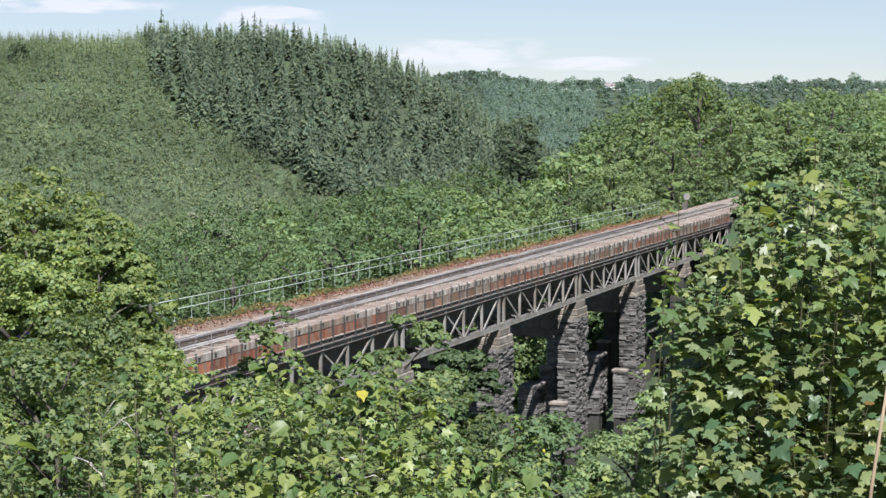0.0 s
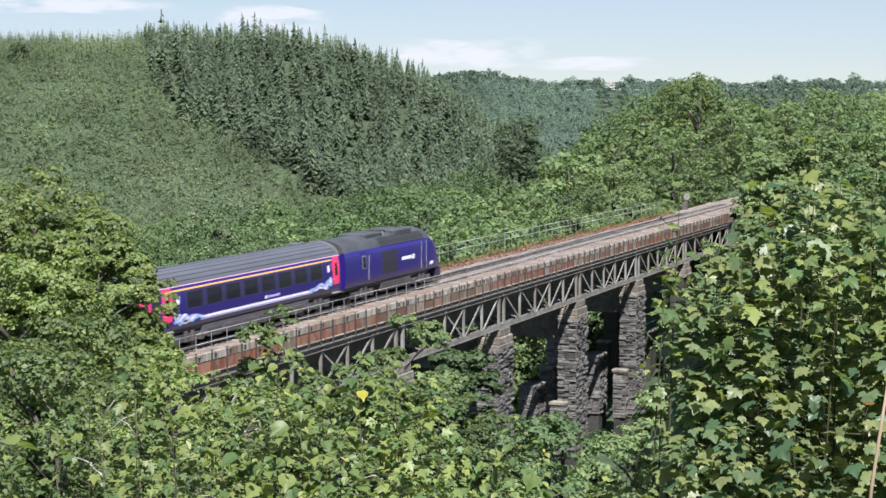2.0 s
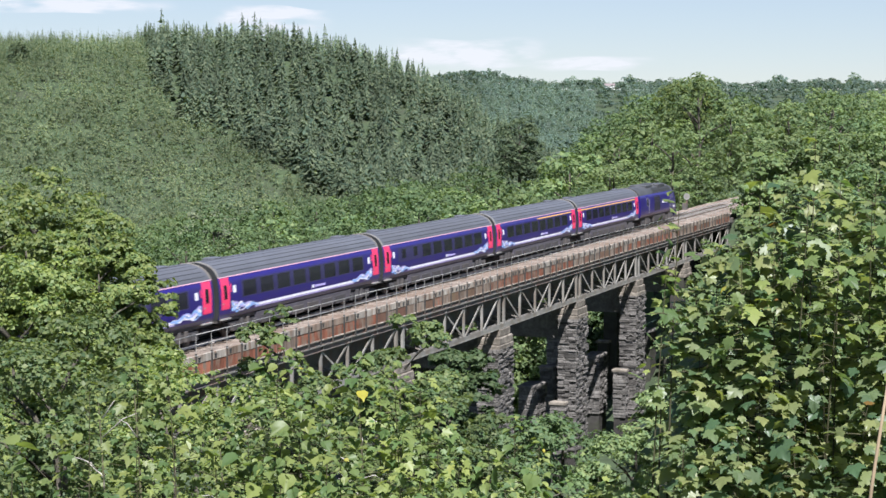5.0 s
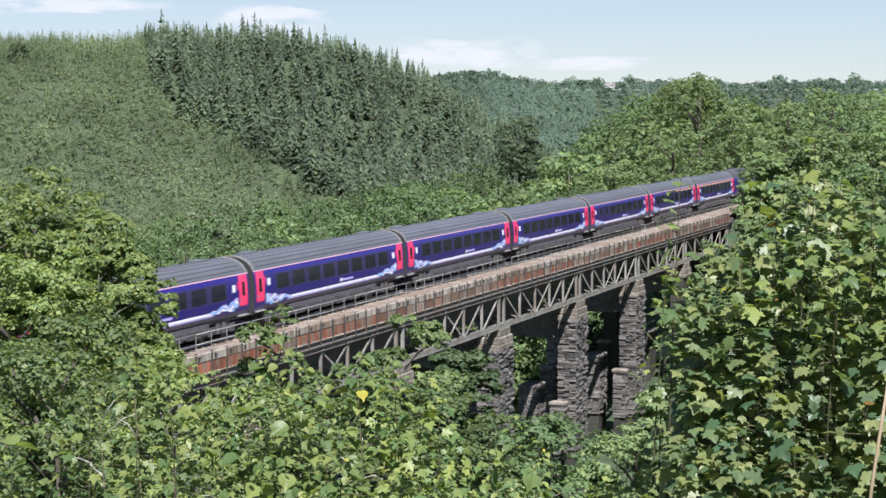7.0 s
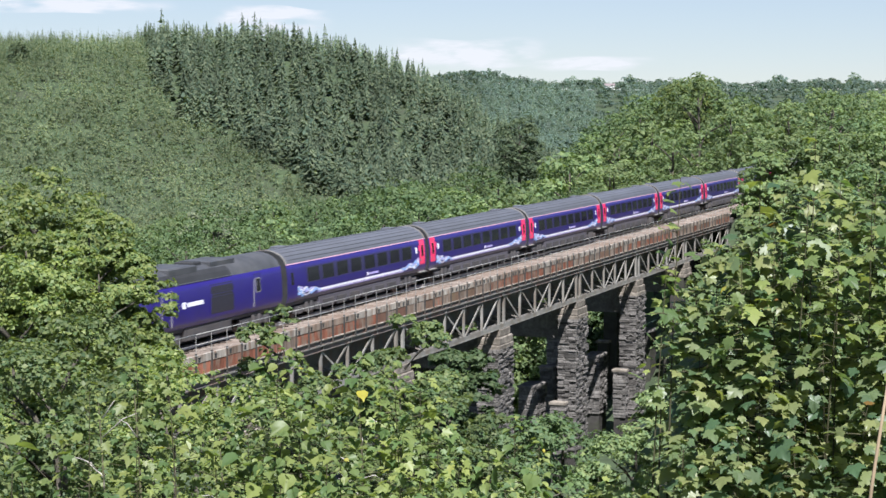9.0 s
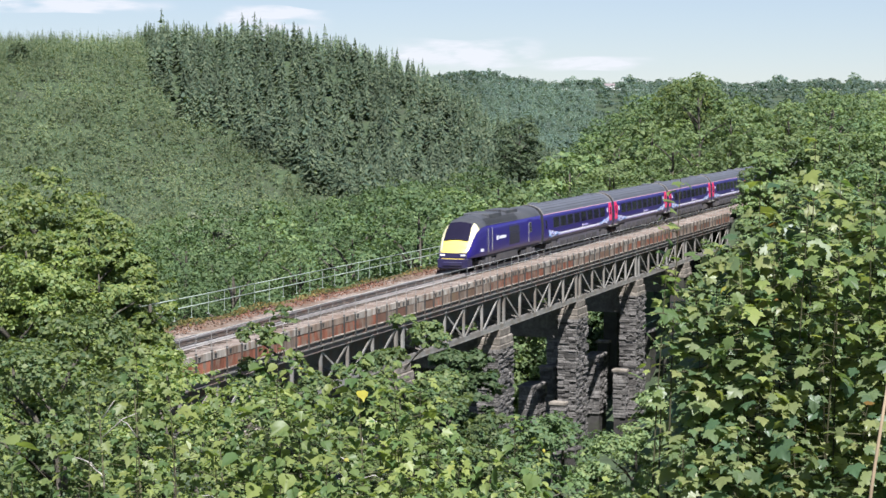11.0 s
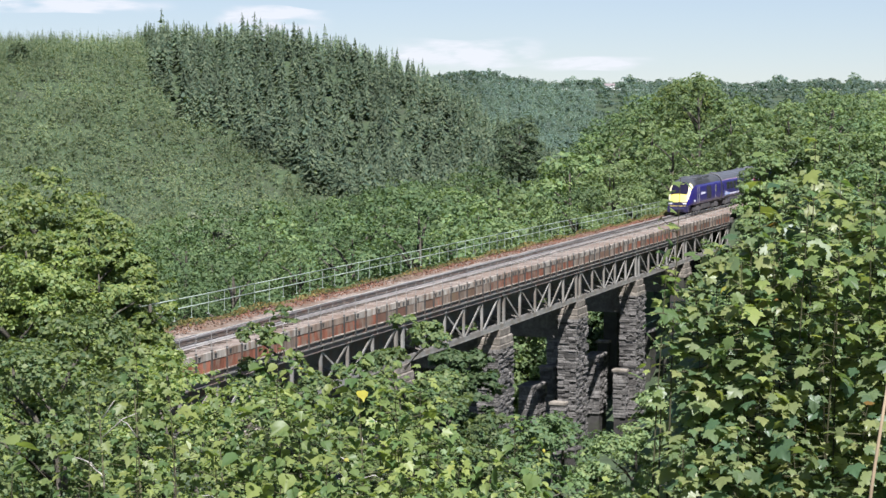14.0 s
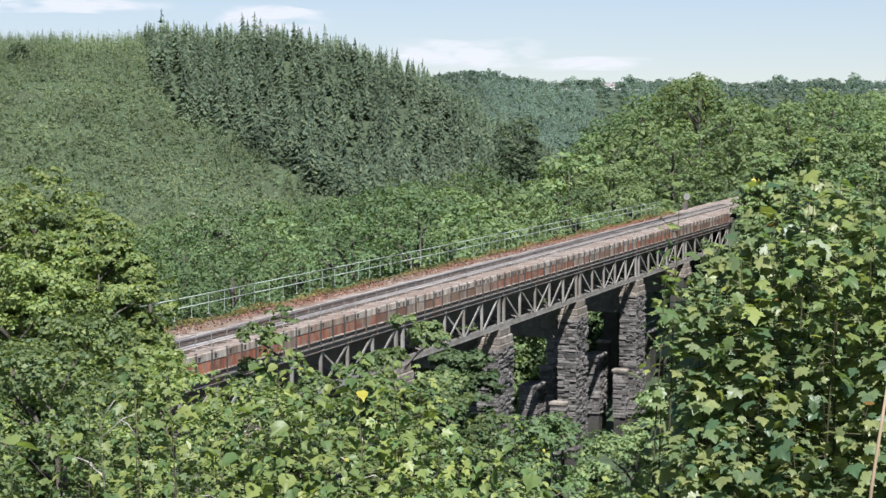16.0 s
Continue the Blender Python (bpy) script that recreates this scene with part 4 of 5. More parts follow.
MAPLE = [(0, -0.02, 0.0), (0, -0.32, -0.02)] + [(x, y, 0.10 * x - 0.34 * (x * x + y * y)) for x, y in MAPLE_HALF] + [(0, 0.68, -0.2)] + [(-x, y, 0.16 * x - 0.30 * (x * x + y * y)) for x, y in reversed(MAPLE_HALF)]
MAPLE_F = [(0, k, k + 1) for k in range(1, len(MAPLE) - 1)] + [(0, len(MAPLE) - 1, 1)]


def crown_points(rng, lobes, count, shell=0.6, clumps=24):
    """Points and outward normals over a set of overlapping lobes (x, y, z, rx, rz)."""
    L = np.asarray(lobes, float)
    w = L[:, 3] ** 2
    m = clumps * len(L)
    k = rng.choice(len(L), m, p=w / w.sum())
    d = rng.normal(size=(m, 3))
    d /= np.linalg.norm(d, axis=1, keepdims=True)
    d[:, 2] = np.where(d[:, 2] < -0.3, -d[:, 2], d[:, 2])
    rad = shell + (1 - shell) * rng.random(m) ** 0.6 + 0.10 * rng.normal(size=m)
    c = L[k, :3] + d * np.stack([L[k, 3], L[k, 3], L[k, 4]], -1) * rad[:, None]
    size = L[k, 3] * rng.uniform(0.20, 0.42, m)
    q = rng.choice(m, count, p=size ** 2 / (size ** 2).sum())
    e = rng.normal(size=(count, 3))
    e /= np.linalg.norm(e, axis=1, keepdims=True)
    e[:, 2] = np.where(e[:, 2] < -0.2, -e[:, 2] * 0.7, e[:, 2])
    p = c[q] + e * (size[q] * rng.uniform(0.45, 1.1, count) ** 0.7)[:, None] * np.array([1, 1, 0.75])
    return p, e * 0.7 + d[q] * 0.4


def broadleaf(label, rng, height, radius, leaves, size, mat, lobes=14, blade=(SPRAY, SPRAY_F), base=0.3, group="trees of the wood", shape=1.0, name="broadleaf_tree"):
    """A tree: tapered trunk with limbs, and a crown of many small sprays in uneven clumps."""
    t = thing(name, label, "tree", group)
    lb = []
    for k in range(lobes):
        s = (k + 0.5) / lobes
        z = height * (base + (0.955 - base) * s)
        deep = min(1.0, (height * 0.99 - z) / (1.25 * radius * shape))
        rr = radius * math.sqrt(max(0.0, 1 - (1 - deep) ** 2)) * (1.0 if s > 0.25 else 0.8 + 0.8 * s)
        an = k * 2.4 + rng.uniform(-.4, .4)
        rl = radius * rng.uniform(0.38, 0.54) * (1 - 0.22 * s)
        lb.append((rr * 0.72 * math.cos(an), rr * 0.72 * math.sin(an), z, rl, rl * rng.uniform(0.65, 0.95)))
    lb.append((0, 0, height - radius * 0.26, radius * 0.3, radius * 0.26))
    trunk = Solid().tube([(0, 0, -1.5), (0.1, 0, height * 0.25), (0, 0.15, height * 0.55), (0.1, 0, height * 0.85)], [radius * 0.085, radius * 0.06, radius * 0.04, radius * 0.012], 7)
    for q in lb[::2]:
        z0 = max(height * 0.2, q[2] - radius * 0.45)
        trunk.tube([(0, 0, z0), (q[0] * 0.5, q[1] * 0.5, z0 + (q[2] - z0) * 0.6), (q[0], q[1], q[2])], [radius * 0.03, radius * 0.02, radius * 0.008], 5)
    part("trunk", trunk, t, "grey bark trunk and limbs", M_BARK, smooth=True)
    p, d = crown_points(rng, lb, leaves)
    nrm = d + rng.normal(size=d.shape) * 0.30 + np.array([0, 0, 0.35])
    me = scatter("crown", p, nrm, size * rng.uniform(0.6, 1.3, leaves), blade[0], blade[1], mat, rng)
    part("crown", me, t)
    return t


def conifer_arrays(rng, h, r, tiers, per, lean=0.62):
    """One conifer as whorls of narrow drooping boughs round a thin leader."""
    V, Fc = [], []
    for k in range(tiers):
        s = k / (tiers - 1)
        z = h * (0.12 + 0.86 * s)
        R = r * (1 - s) ** lean * (0.85 + 0.15 * math.sin(k * 2.2)) + 0.03 * r
        for j in range(max(3, int(per * (1 - 0.6 * s)))):
            an = rng.uniform(0, math.tau)
            rr = R * rng.uniform(0.55, 1.2)
            w = rr * rng.uniform(0.13, 0.26)
            zz = z + rng.uniform(-.9, .9) * h / tiers
            up = rng.uniform(0.02, 0.05) * h
            c, sn = math.cos(an), math.sin(an)
            o = len(V)
            V += [(c * rr * .12, sn * rr * .12, zz + up), (c * rr * .55 - sn * w, sn * rr * .55 + c * w, zz - 0.01 * h), (c * rr, sn * rr, zz - 0.05 * h * rng.uniform(-.2, 1.3)), (c * rr * .6 + sn * w, sn * rr * .6 - c * w, zz - 0.02 * h)]
            Fc += [(o, o + 1, o + 2), (o, o + 2, o + 3)]
    o = len(V)
    V += [(-0.012 * h, 0, 0.9 * h), (0.012 * h, 0.006 * h, 0.9 * h), (0, 0, 1.03 * h)]
    Fc += [(o, o + 1, o + 2)]
    return np.array(V), np.array(Fc)


def stand(name, label, us, vs, rng, kinds, mat, smin, smax, sink=0.3, kind="stuff"):
    """Many far trees joined into one mesh."""
    z = ground(us, vs)
    VV, FF, o = [], [], 0
    for u, v, zz in zip(us, vs, z):
        V, Fc = kinds[rng.integers(len(kinds))]
        s = rng.uniform(smin, smax)
        an = rng.uniform(0, math.tau)
        c, sn = math.cos(an), math.sin(an)
        q = np.stack([V[:, 0] * c - V[:, 1] * sn, V[:, 0] * sn + V[:, 1] * c, V[:, 2] * rng.uniform(0.85, 1.15)], -1) * s
        VV.append(q + np.array(land(u, v, zz - sink)))
        FF.append(Fc + o)
        o += len(V)
    ob = new(name, mesh_np(name, np.vstack(VV), np.vstack(FF), mat))
    return tagged(ob, label, "forest", kind=kind)


def tall_stand_edge(a):
    """Nearer limit of the tall plantation on the hill, as distance along the line of sight, by bearing."""
    return np.interp(a, [-0.158, -0.151, -0.148, -0.132, -0.111, -0.091, -0.065, -0.042, 0.06], [1080, 960, 850, 800, 785, 746, 700, 670, 640])


def make_far_woods():
    rng = np.random.default_rng(11)
    # young plantation on the near face of the hill
    n = 9000
    v = np.sqrt(rng.uniform(590 ** 2, 1030 ** 2, n))
    a = rng.uniform(-0.25, -0.02, n)
    young = [conifer_arrays(rng, 8.0, 2.1, 7, 8, 0.8) for _ in range(6)]
    keep = (v < tall_stand_edge(a)) & (rng.random(n) < 0.8)
    stand("young_plantation", "dense young light-green larch and spruce plantation on the hillside", (a * v)[keep], v[keep], rng, young, L_YOUNG, 0.7, 1.25)
    # tall dark conifers over the brow
    n = 3600
    v = np.sqrt(rng.uniform(640 ** 2, 1080 ** 2, n))
    a = rng.uniform(-0.172, 0.062, n)
    tall = [conifer_arrays(rng, 20.0 + 1.2 * k, 4.6 + 0.35 * k, 15, 15, 0.5 + 0.05 * k) for k in range(7)]
    e = tall_stand_edge(a)
    keep = (v > e) & (rng.random(n) < 0.40 + 0.5 * (v < e + 90))
    stand("tall_conifers", "tall dark spruce forest covering the hill and its brow", (a * v)[keep & (v < 955)], v[keep & (v < 955)], rng, tall, L_CONIFER, 0.45, 0.82)
    top = keep & (v >= 955)
    stand("brow_conifers", "shorter spruces along the top of the hill", (a * v)[top], v[top], rng, tall, L_CONIFER, 0.38, 0.62)
    # ragged line of bigger trees along the brow on the open side
    a = rng.uniform(-0.25, -0.16, 70)
    v = rng.uniform(1005, 1050, 70)
    stand("brow_trees", "line of dark pines along the brow of the hill", a * v, v, rng, tall, L_CONIFER, 0.25, 0.42)
    # far slopes and the skyline ridge
    n = 1200
    v = np.sqrt(rng.uniform(1250 ** 2, 2560 ** 2, n))
    a = rng.uniform(-0.01, 0.25, n)
    blob = []
    for _ in range(5):
        lb = [(rng.uniform(-4, 4), rng.uniform(-4, 4), rng.uniform(5, 9), rng.uniform(2.5, 4.5), rng.uniform(2, 3.5)) for _ in range(5)]
        p, d = crown_points(rng, lb, 44)
        blob.append(scatter("b", p, d + np.array([0, 0, .3]), rng.uniform(2.0, 3.8, 44), SPRAY, SPRAY_F, None, rng, as_arrays=True))
    clear = (np.abs(a - 0.0855) < 0.005) & (v > 2200) & (v < 2440)
    a, v = a[~clear], v[~clear]
    stand("distant_woods", "woods on the far slopes and skyline ridge, haze painted into their green", a * v, v, rng, blob, L_FAR_HAZE, 0.8, 1.4, 3.5)
    n = 1500
    v2 = np.sqrt(rng.uniform(1300 ** 2, 2200 ** 2, n))
    a2 = rng.uniform(0.02, 0.125, n)
    clear = (np.abs(a2 - 0.0855) < 0.008) & (v2 > 1750)
    a2, v2 = a2[~clear], v2[~clear]
    slim = [conifer_arrays(rng, 15.0, 4.2, 8, 8) for _ in range(4)]
    stand("distant_plantation", "conifer plantation on the far slope, haze painted into its green", a2 * v2, v2, rng, slim, L_FAR_HAZE, 0.7, 1.2)
    a = np.array([0.024, 0.029, 0.037, 0.052, 0.066, 0.071, 0.078, 0.0865, 0.096, 0.119, 0.124, 0.141, 0.172, 0.208, 0.212, 0.216])
    v = rng.uniform(2440, 2520, len(a))
    stand("skyline_trees", "taller scattered trees on the skyline", a * v, v, rng, blob, L_FAR_HAZE, 1.4, 2.3, 4.5)


make_far_woods()


HEIGHTS = (15, 13, 17)


def canopy(a):
    """Rise of the wood's canopy above eye height, per metre of distance, by bearing: low in the valley, higher up the bank."""
    return float(np.interp(a, [-0.24, -0.14, -0.08, -0.024, 0.0336, 0.0626, 0.105, 0.123, 0.16, 0.25], [-0.062, -0.058, -0.05, -0.038, -0.026, -0.012, 0.005, 0.009, 0.008, 0.012]))


def make_mid_woods():
    rng = np.random.default_rng(21)
    kinds = []
    labels = ("full green oak in the valley wood", "rounded pale-green ash in the valley wood", "dense dark-green oak in the valley wood")
    for k in range(15):
        h = HEIGHTS[k % 3]
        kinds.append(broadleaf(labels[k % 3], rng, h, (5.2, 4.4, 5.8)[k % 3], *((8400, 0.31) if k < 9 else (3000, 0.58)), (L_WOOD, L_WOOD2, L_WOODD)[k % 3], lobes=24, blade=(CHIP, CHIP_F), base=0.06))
        kinds[-1].matrix_basis = pose(0, 0, -400)
    placed = []
    tries = 0
    used = set()
    while len(placed) < 285 and tries < 60000:
        tries += 1
        v = math.sqrt(rng.uniform(175 ** 2, 640 ** 2)) if rng.random() < 0.6 else rng.uniform(175, 420)
        u = rng.uniform(-0.235, 0.25) * v
        w = land(u, v)
        if -9.5 < w.x < 12 and w.y < 215 or -8 < w.x < 9:
            continue
        if v < 260 and u < -0.2 * v:
            continue
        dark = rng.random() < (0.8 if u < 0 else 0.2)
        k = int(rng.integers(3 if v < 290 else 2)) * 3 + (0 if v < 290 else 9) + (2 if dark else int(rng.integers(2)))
        gap = 6.3 + v * 0.007
        if any((u - q[0]) ** 2 + (v - q[1]) ** 2 < gap * gap for q in placed):
            continue
        g = float(ground(u, v))
        s = (canopy(u / v) * v + EYE[2] + rng.uniform(-3.0, 1.0) - g) / HEIGHTS[k % 3]
        if s < 0.45:
            continue
        s = min(s, rng.uniform(0.85, 1.3))
        placed.append((u, v))
        m = Matrix.LocRotScale(land(u, v, g - 0.4), Euler((0, 0, rng.uniform(0, 6.28))), None)
        ob = kinds[k] if k not in used else copy_thing(kinds[k], m)
        used.add(k)
        ob.matrix_basis = m
        ob.scale = (s, s, s * rng.uniform(0.85, 1.1))


L_WOOD2 = leaf_material("ash_foliage", (0.172, 0.234, 0.104), 0.15, 0.15, 0.42, 0.6, 0.25, 0.25, 0.25)
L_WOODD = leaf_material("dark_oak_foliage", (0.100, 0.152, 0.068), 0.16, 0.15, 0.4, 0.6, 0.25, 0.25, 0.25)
make_mid_woods()

# ---- trees and bushes of the near slope ----
ROUND = [(0, -0.48, 0), (0.3, -0.4, 0.08), (0.46, -0.08, 0.16), (0.36, 0.24, 0.12), (0.16, 0.36, 0.03), (0, 0.62, -0.14), (-0.16, 0.36, 0.05), (-0.36, 0.24, 0.16), (-0.46, -0.08, 0.2), (-0.3, -0.4, 0.1)]
ROUND_F = [(0, k, k + 1) for k in range(1, 9)]


def near_tree(u, v, top, radius, leaves, size, mat, label, rng, lobes=16, name="oak_tree", blade=None, base=0.3, shape=1.0, group="trees of the near slope"):
    """A tree whose top reaches the height top."""
    g = float(ground(u, v)) - 0.3
    if v >= 40 and blade is None:
        blade, size = (CHIP, CHIP_F), size * 1.2
    blade = blade or (TUFT, TUFT_F)
    base = 1 - min((top - g) * 0.85, 1.7 * radius + 2.4) / (top - g)
    lobes = int(lobes * 1.35)
    t = broadleaf(label, rng, top - g, radius, leaves, size, mat, lobes, blade, base, group, shape, name)
    t.matrix_basis = Matrix.LocRotScale(land(u, v, g), Euler((0, 0, rng.uniform(0, 6.28))), None)
    return t


def make_near_trees():
    rng = np.random.default_rng(31)
    near_tree(-7.7, 38, 9.95, 1.75, 46000, 0.082, L_OAK, "broad sunlit oak with dense bright green leaves", rng, 26, base=0.35)
    near_tree(-6.55, 36.0, 9.15, 1.05, 24000, 0.08, L_OAK, "small sunlit oak with bright leaves beside the larger one", rng, 12, base=0.3)
    near_tree(-6.1, 36.6, 8.75, 0.95, 14000, 0.08, L_OAK, "small sunlit oak with dense bright leaves", rng, 12)
    near_tree(-5.6, 35.6, 8.2, 0.75, 10000, 0.078, L_OAK, "small sunlit oak with dense bright leaves", rng, 12)
    near_tree(-5.42, 34.6, 7.5, 0.6, 9000, 0.078, L_OAK, "small sunlit oak with dense bright leaves", rng, 12)
    near_tree(-8.9, 36, 9.6, 1.4, 20000, 0.08, L_OAK, "sunlit oak with dense small leaves", rng, 14)
    near_tree(-5.25, 33, 7.5, 0.65, 9000, 0.075, L_OAK, "small bright oak shoot beside the larger tree", rng, 12)
    near_tree(-6.2, 35, 8.5, 1.05, 18000, 0.08, L_OAK, "low sunlit oak under the larger one", rng, 14)
    near_tree(-7.5, 35, 9.0, 1.5, 20000, 0.08, L_OAK, "sunlit oak with dense small leaves", rng, 14)
    near_tree(-7.4, 33, 8.7, 1.8, 24000, 0.075, L_OAK, "sunlit oak with dense small leaves", rng, 16)
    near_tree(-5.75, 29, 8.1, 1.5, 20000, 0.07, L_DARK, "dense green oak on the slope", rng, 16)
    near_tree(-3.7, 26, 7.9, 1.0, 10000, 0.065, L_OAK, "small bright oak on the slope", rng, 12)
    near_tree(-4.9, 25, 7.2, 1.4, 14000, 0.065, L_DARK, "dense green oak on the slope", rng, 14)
    near_tree(-2.6, 36, 5.9, 1.3, 12000, 0.08, L_DARK, "green ash on the slope", rng, 12)
    near_tree(0.2, 44, 5.0, 1.3, 12000, 0.09, L_DARK, "green oak below the viaduct", rng, 12)
    near_tree(-10.6, 44, 9.2, 3.2, 16000, 0.12, L_OAK, "green oak behind the sunlit one", rng, 18)
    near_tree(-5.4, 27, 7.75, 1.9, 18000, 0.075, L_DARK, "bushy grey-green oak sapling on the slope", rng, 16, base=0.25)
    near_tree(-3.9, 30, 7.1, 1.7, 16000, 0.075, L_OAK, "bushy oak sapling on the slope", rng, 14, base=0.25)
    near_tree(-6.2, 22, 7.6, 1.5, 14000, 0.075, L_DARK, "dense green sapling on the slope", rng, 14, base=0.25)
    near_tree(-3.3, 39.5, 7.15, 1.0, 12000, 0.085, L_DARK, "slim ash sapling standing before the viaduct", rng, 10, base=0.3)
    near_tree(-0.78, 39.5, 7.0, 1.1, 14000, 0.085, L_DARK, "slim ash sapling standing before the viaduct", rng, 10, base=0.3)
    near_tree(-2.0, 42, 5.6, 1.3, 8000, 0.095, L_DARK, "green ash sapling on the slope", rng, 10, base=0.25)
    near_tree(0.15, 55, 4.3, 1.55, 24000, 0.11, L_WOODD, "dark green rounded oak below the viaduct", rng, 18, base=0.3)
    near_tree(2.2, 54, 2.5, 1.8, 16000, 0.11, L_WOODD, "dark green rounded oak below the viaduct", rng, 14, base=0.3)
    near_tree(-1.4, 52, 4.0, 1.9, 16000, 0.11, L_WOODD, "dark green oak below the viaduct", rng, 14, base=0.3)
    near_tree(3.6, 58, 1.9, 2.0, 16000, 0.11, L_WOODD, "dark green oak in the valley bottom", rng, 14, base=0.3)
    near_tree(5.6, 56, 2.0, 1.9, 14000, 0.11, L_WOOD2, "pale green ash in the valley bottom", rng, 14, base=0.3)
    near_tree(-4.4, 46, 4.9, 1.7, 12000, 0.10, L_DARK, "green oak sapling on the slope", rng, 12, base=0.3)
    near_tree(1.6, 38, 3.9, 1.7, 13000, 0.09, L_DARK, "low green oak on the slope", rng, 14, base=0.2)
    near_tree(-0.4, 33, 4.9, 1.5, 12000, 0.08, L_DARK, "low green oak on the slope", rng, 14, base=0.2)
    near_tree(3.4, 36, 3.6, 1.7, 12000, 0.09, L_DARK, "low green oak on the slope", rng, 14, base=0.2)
    near_tree(-2.6, 28, 5.9, 1.4, 12000, 0.075, L_OAK, "low bright oak on the slope", rng, 14, base=0.2)
    # the wooded far end of the viaduct, on the camera's side of the line
    for u, v, top, r in ((30.0, 183, 4.5, 2.4), (31.9, 186, 7.2, 3.7), (33.6, 188, 9.0, 4.6), (37.5, 185, 9.0, 4.8), (42, 187, 9.5, 5.0), (25.8, 176, -1.0, 3.4), (29.5, 172, 1.5, 4.4), (36, 168, 3.5, 4.8),
                         (20.5, 150, -3.0, 3.6), (24.5, 152, -1.5, 4.0), (17.2, 142, -9.0, 3.2), (30, 150, 1.0, 4.4), (22, 138, -7.0, 4.0), (17.8, 128, -10.5, 3.4), (27, 132, -4.0, 4.2),
                         (34, 140, 2.0, 4.6), (44, 170, 7.5, 5.0), (12.5, 108, -10.0, 3.2), (18, 108, -8.0, 3.6), (24, 105, -4.0, 3.8)):
        near_tree(u, v, top, r, 9000, 0.32, (L_WOOD, L_WOOD2, L_WOOD)[int(rng.integers(3))], "leafy broadleaf tree beside the viaduct", rng, 16, "broadleaf_tree", (CHIP, CHIP_F), 0.2, 1.0, "trees beside the viaduct")
    # valley trees seen between the piers
    for u, v, top in ((-2, 150, -12), (3, 172, -10), (8, 186, -9), (-9, 140, -13), (1, 95, -9.5), (7, 92, -9.5), (-6, 92, -8), (17, 225, -8), (12, 214, -9), (21, 240, -7), (15.4, 205, -9.5), (14.3, 194, -11), (17.6, 207, -9)):
        near_tree(u, v, top, 3.4, 6000, 0.34, L_WOODD, "dark shaded tree in the valley under the viaduct", rng, 14, "broadleaf_tree", (CHIP, CHIP_F), 0.2, 1.0, "trees beside the viaduct")


make_near_trees()


def make_dead_branches():
    rng = random.Random(77)
    for u, v, z in ((-3.35, 21, 8.05), (-4.1, 23, 7.7), (-1.05, 24, 7.6), (-2.2, 19, 7.9)):
        t = thing("dead_branch", "bare pale grey dead branch among the bushes", "branch", "dead branches")
        foot = land(u, v + 0.4, float(ground(u, v)) - 0.2)
        top = land(u, v, z)
        part("stem", Solid().tube([foot, foot.lerp(top, 0.6) + Vector((0.15, 0, 0)), top], [0.035, 0.022, 0.006], 6), t, mat=M_TWIG, smooth=True)
        for k in range(7):
            a = foot.lerp(top, rng.uniform(0.75, 0.97)) + Vector((0.05, 0, 0))
            b = a + Vector((rng.uniform(-.5, .5), rng.uniform(-.4, .3), rng.uniform(-.05, .35)))
            part("twig", Solid().tube([a, a.lerp(b, 0.5) + Vector((0, 0, 0.06)), b], [0.009, 0.007, 0.003], 5), t, mat=M_DEAD, smooth=True)


M_DEAD = material("bleached_dead_wood", (0.36, 0.33, 0.29), 0.85, var=0.2, scale=8, spec=0.2)
make_dead_branches()


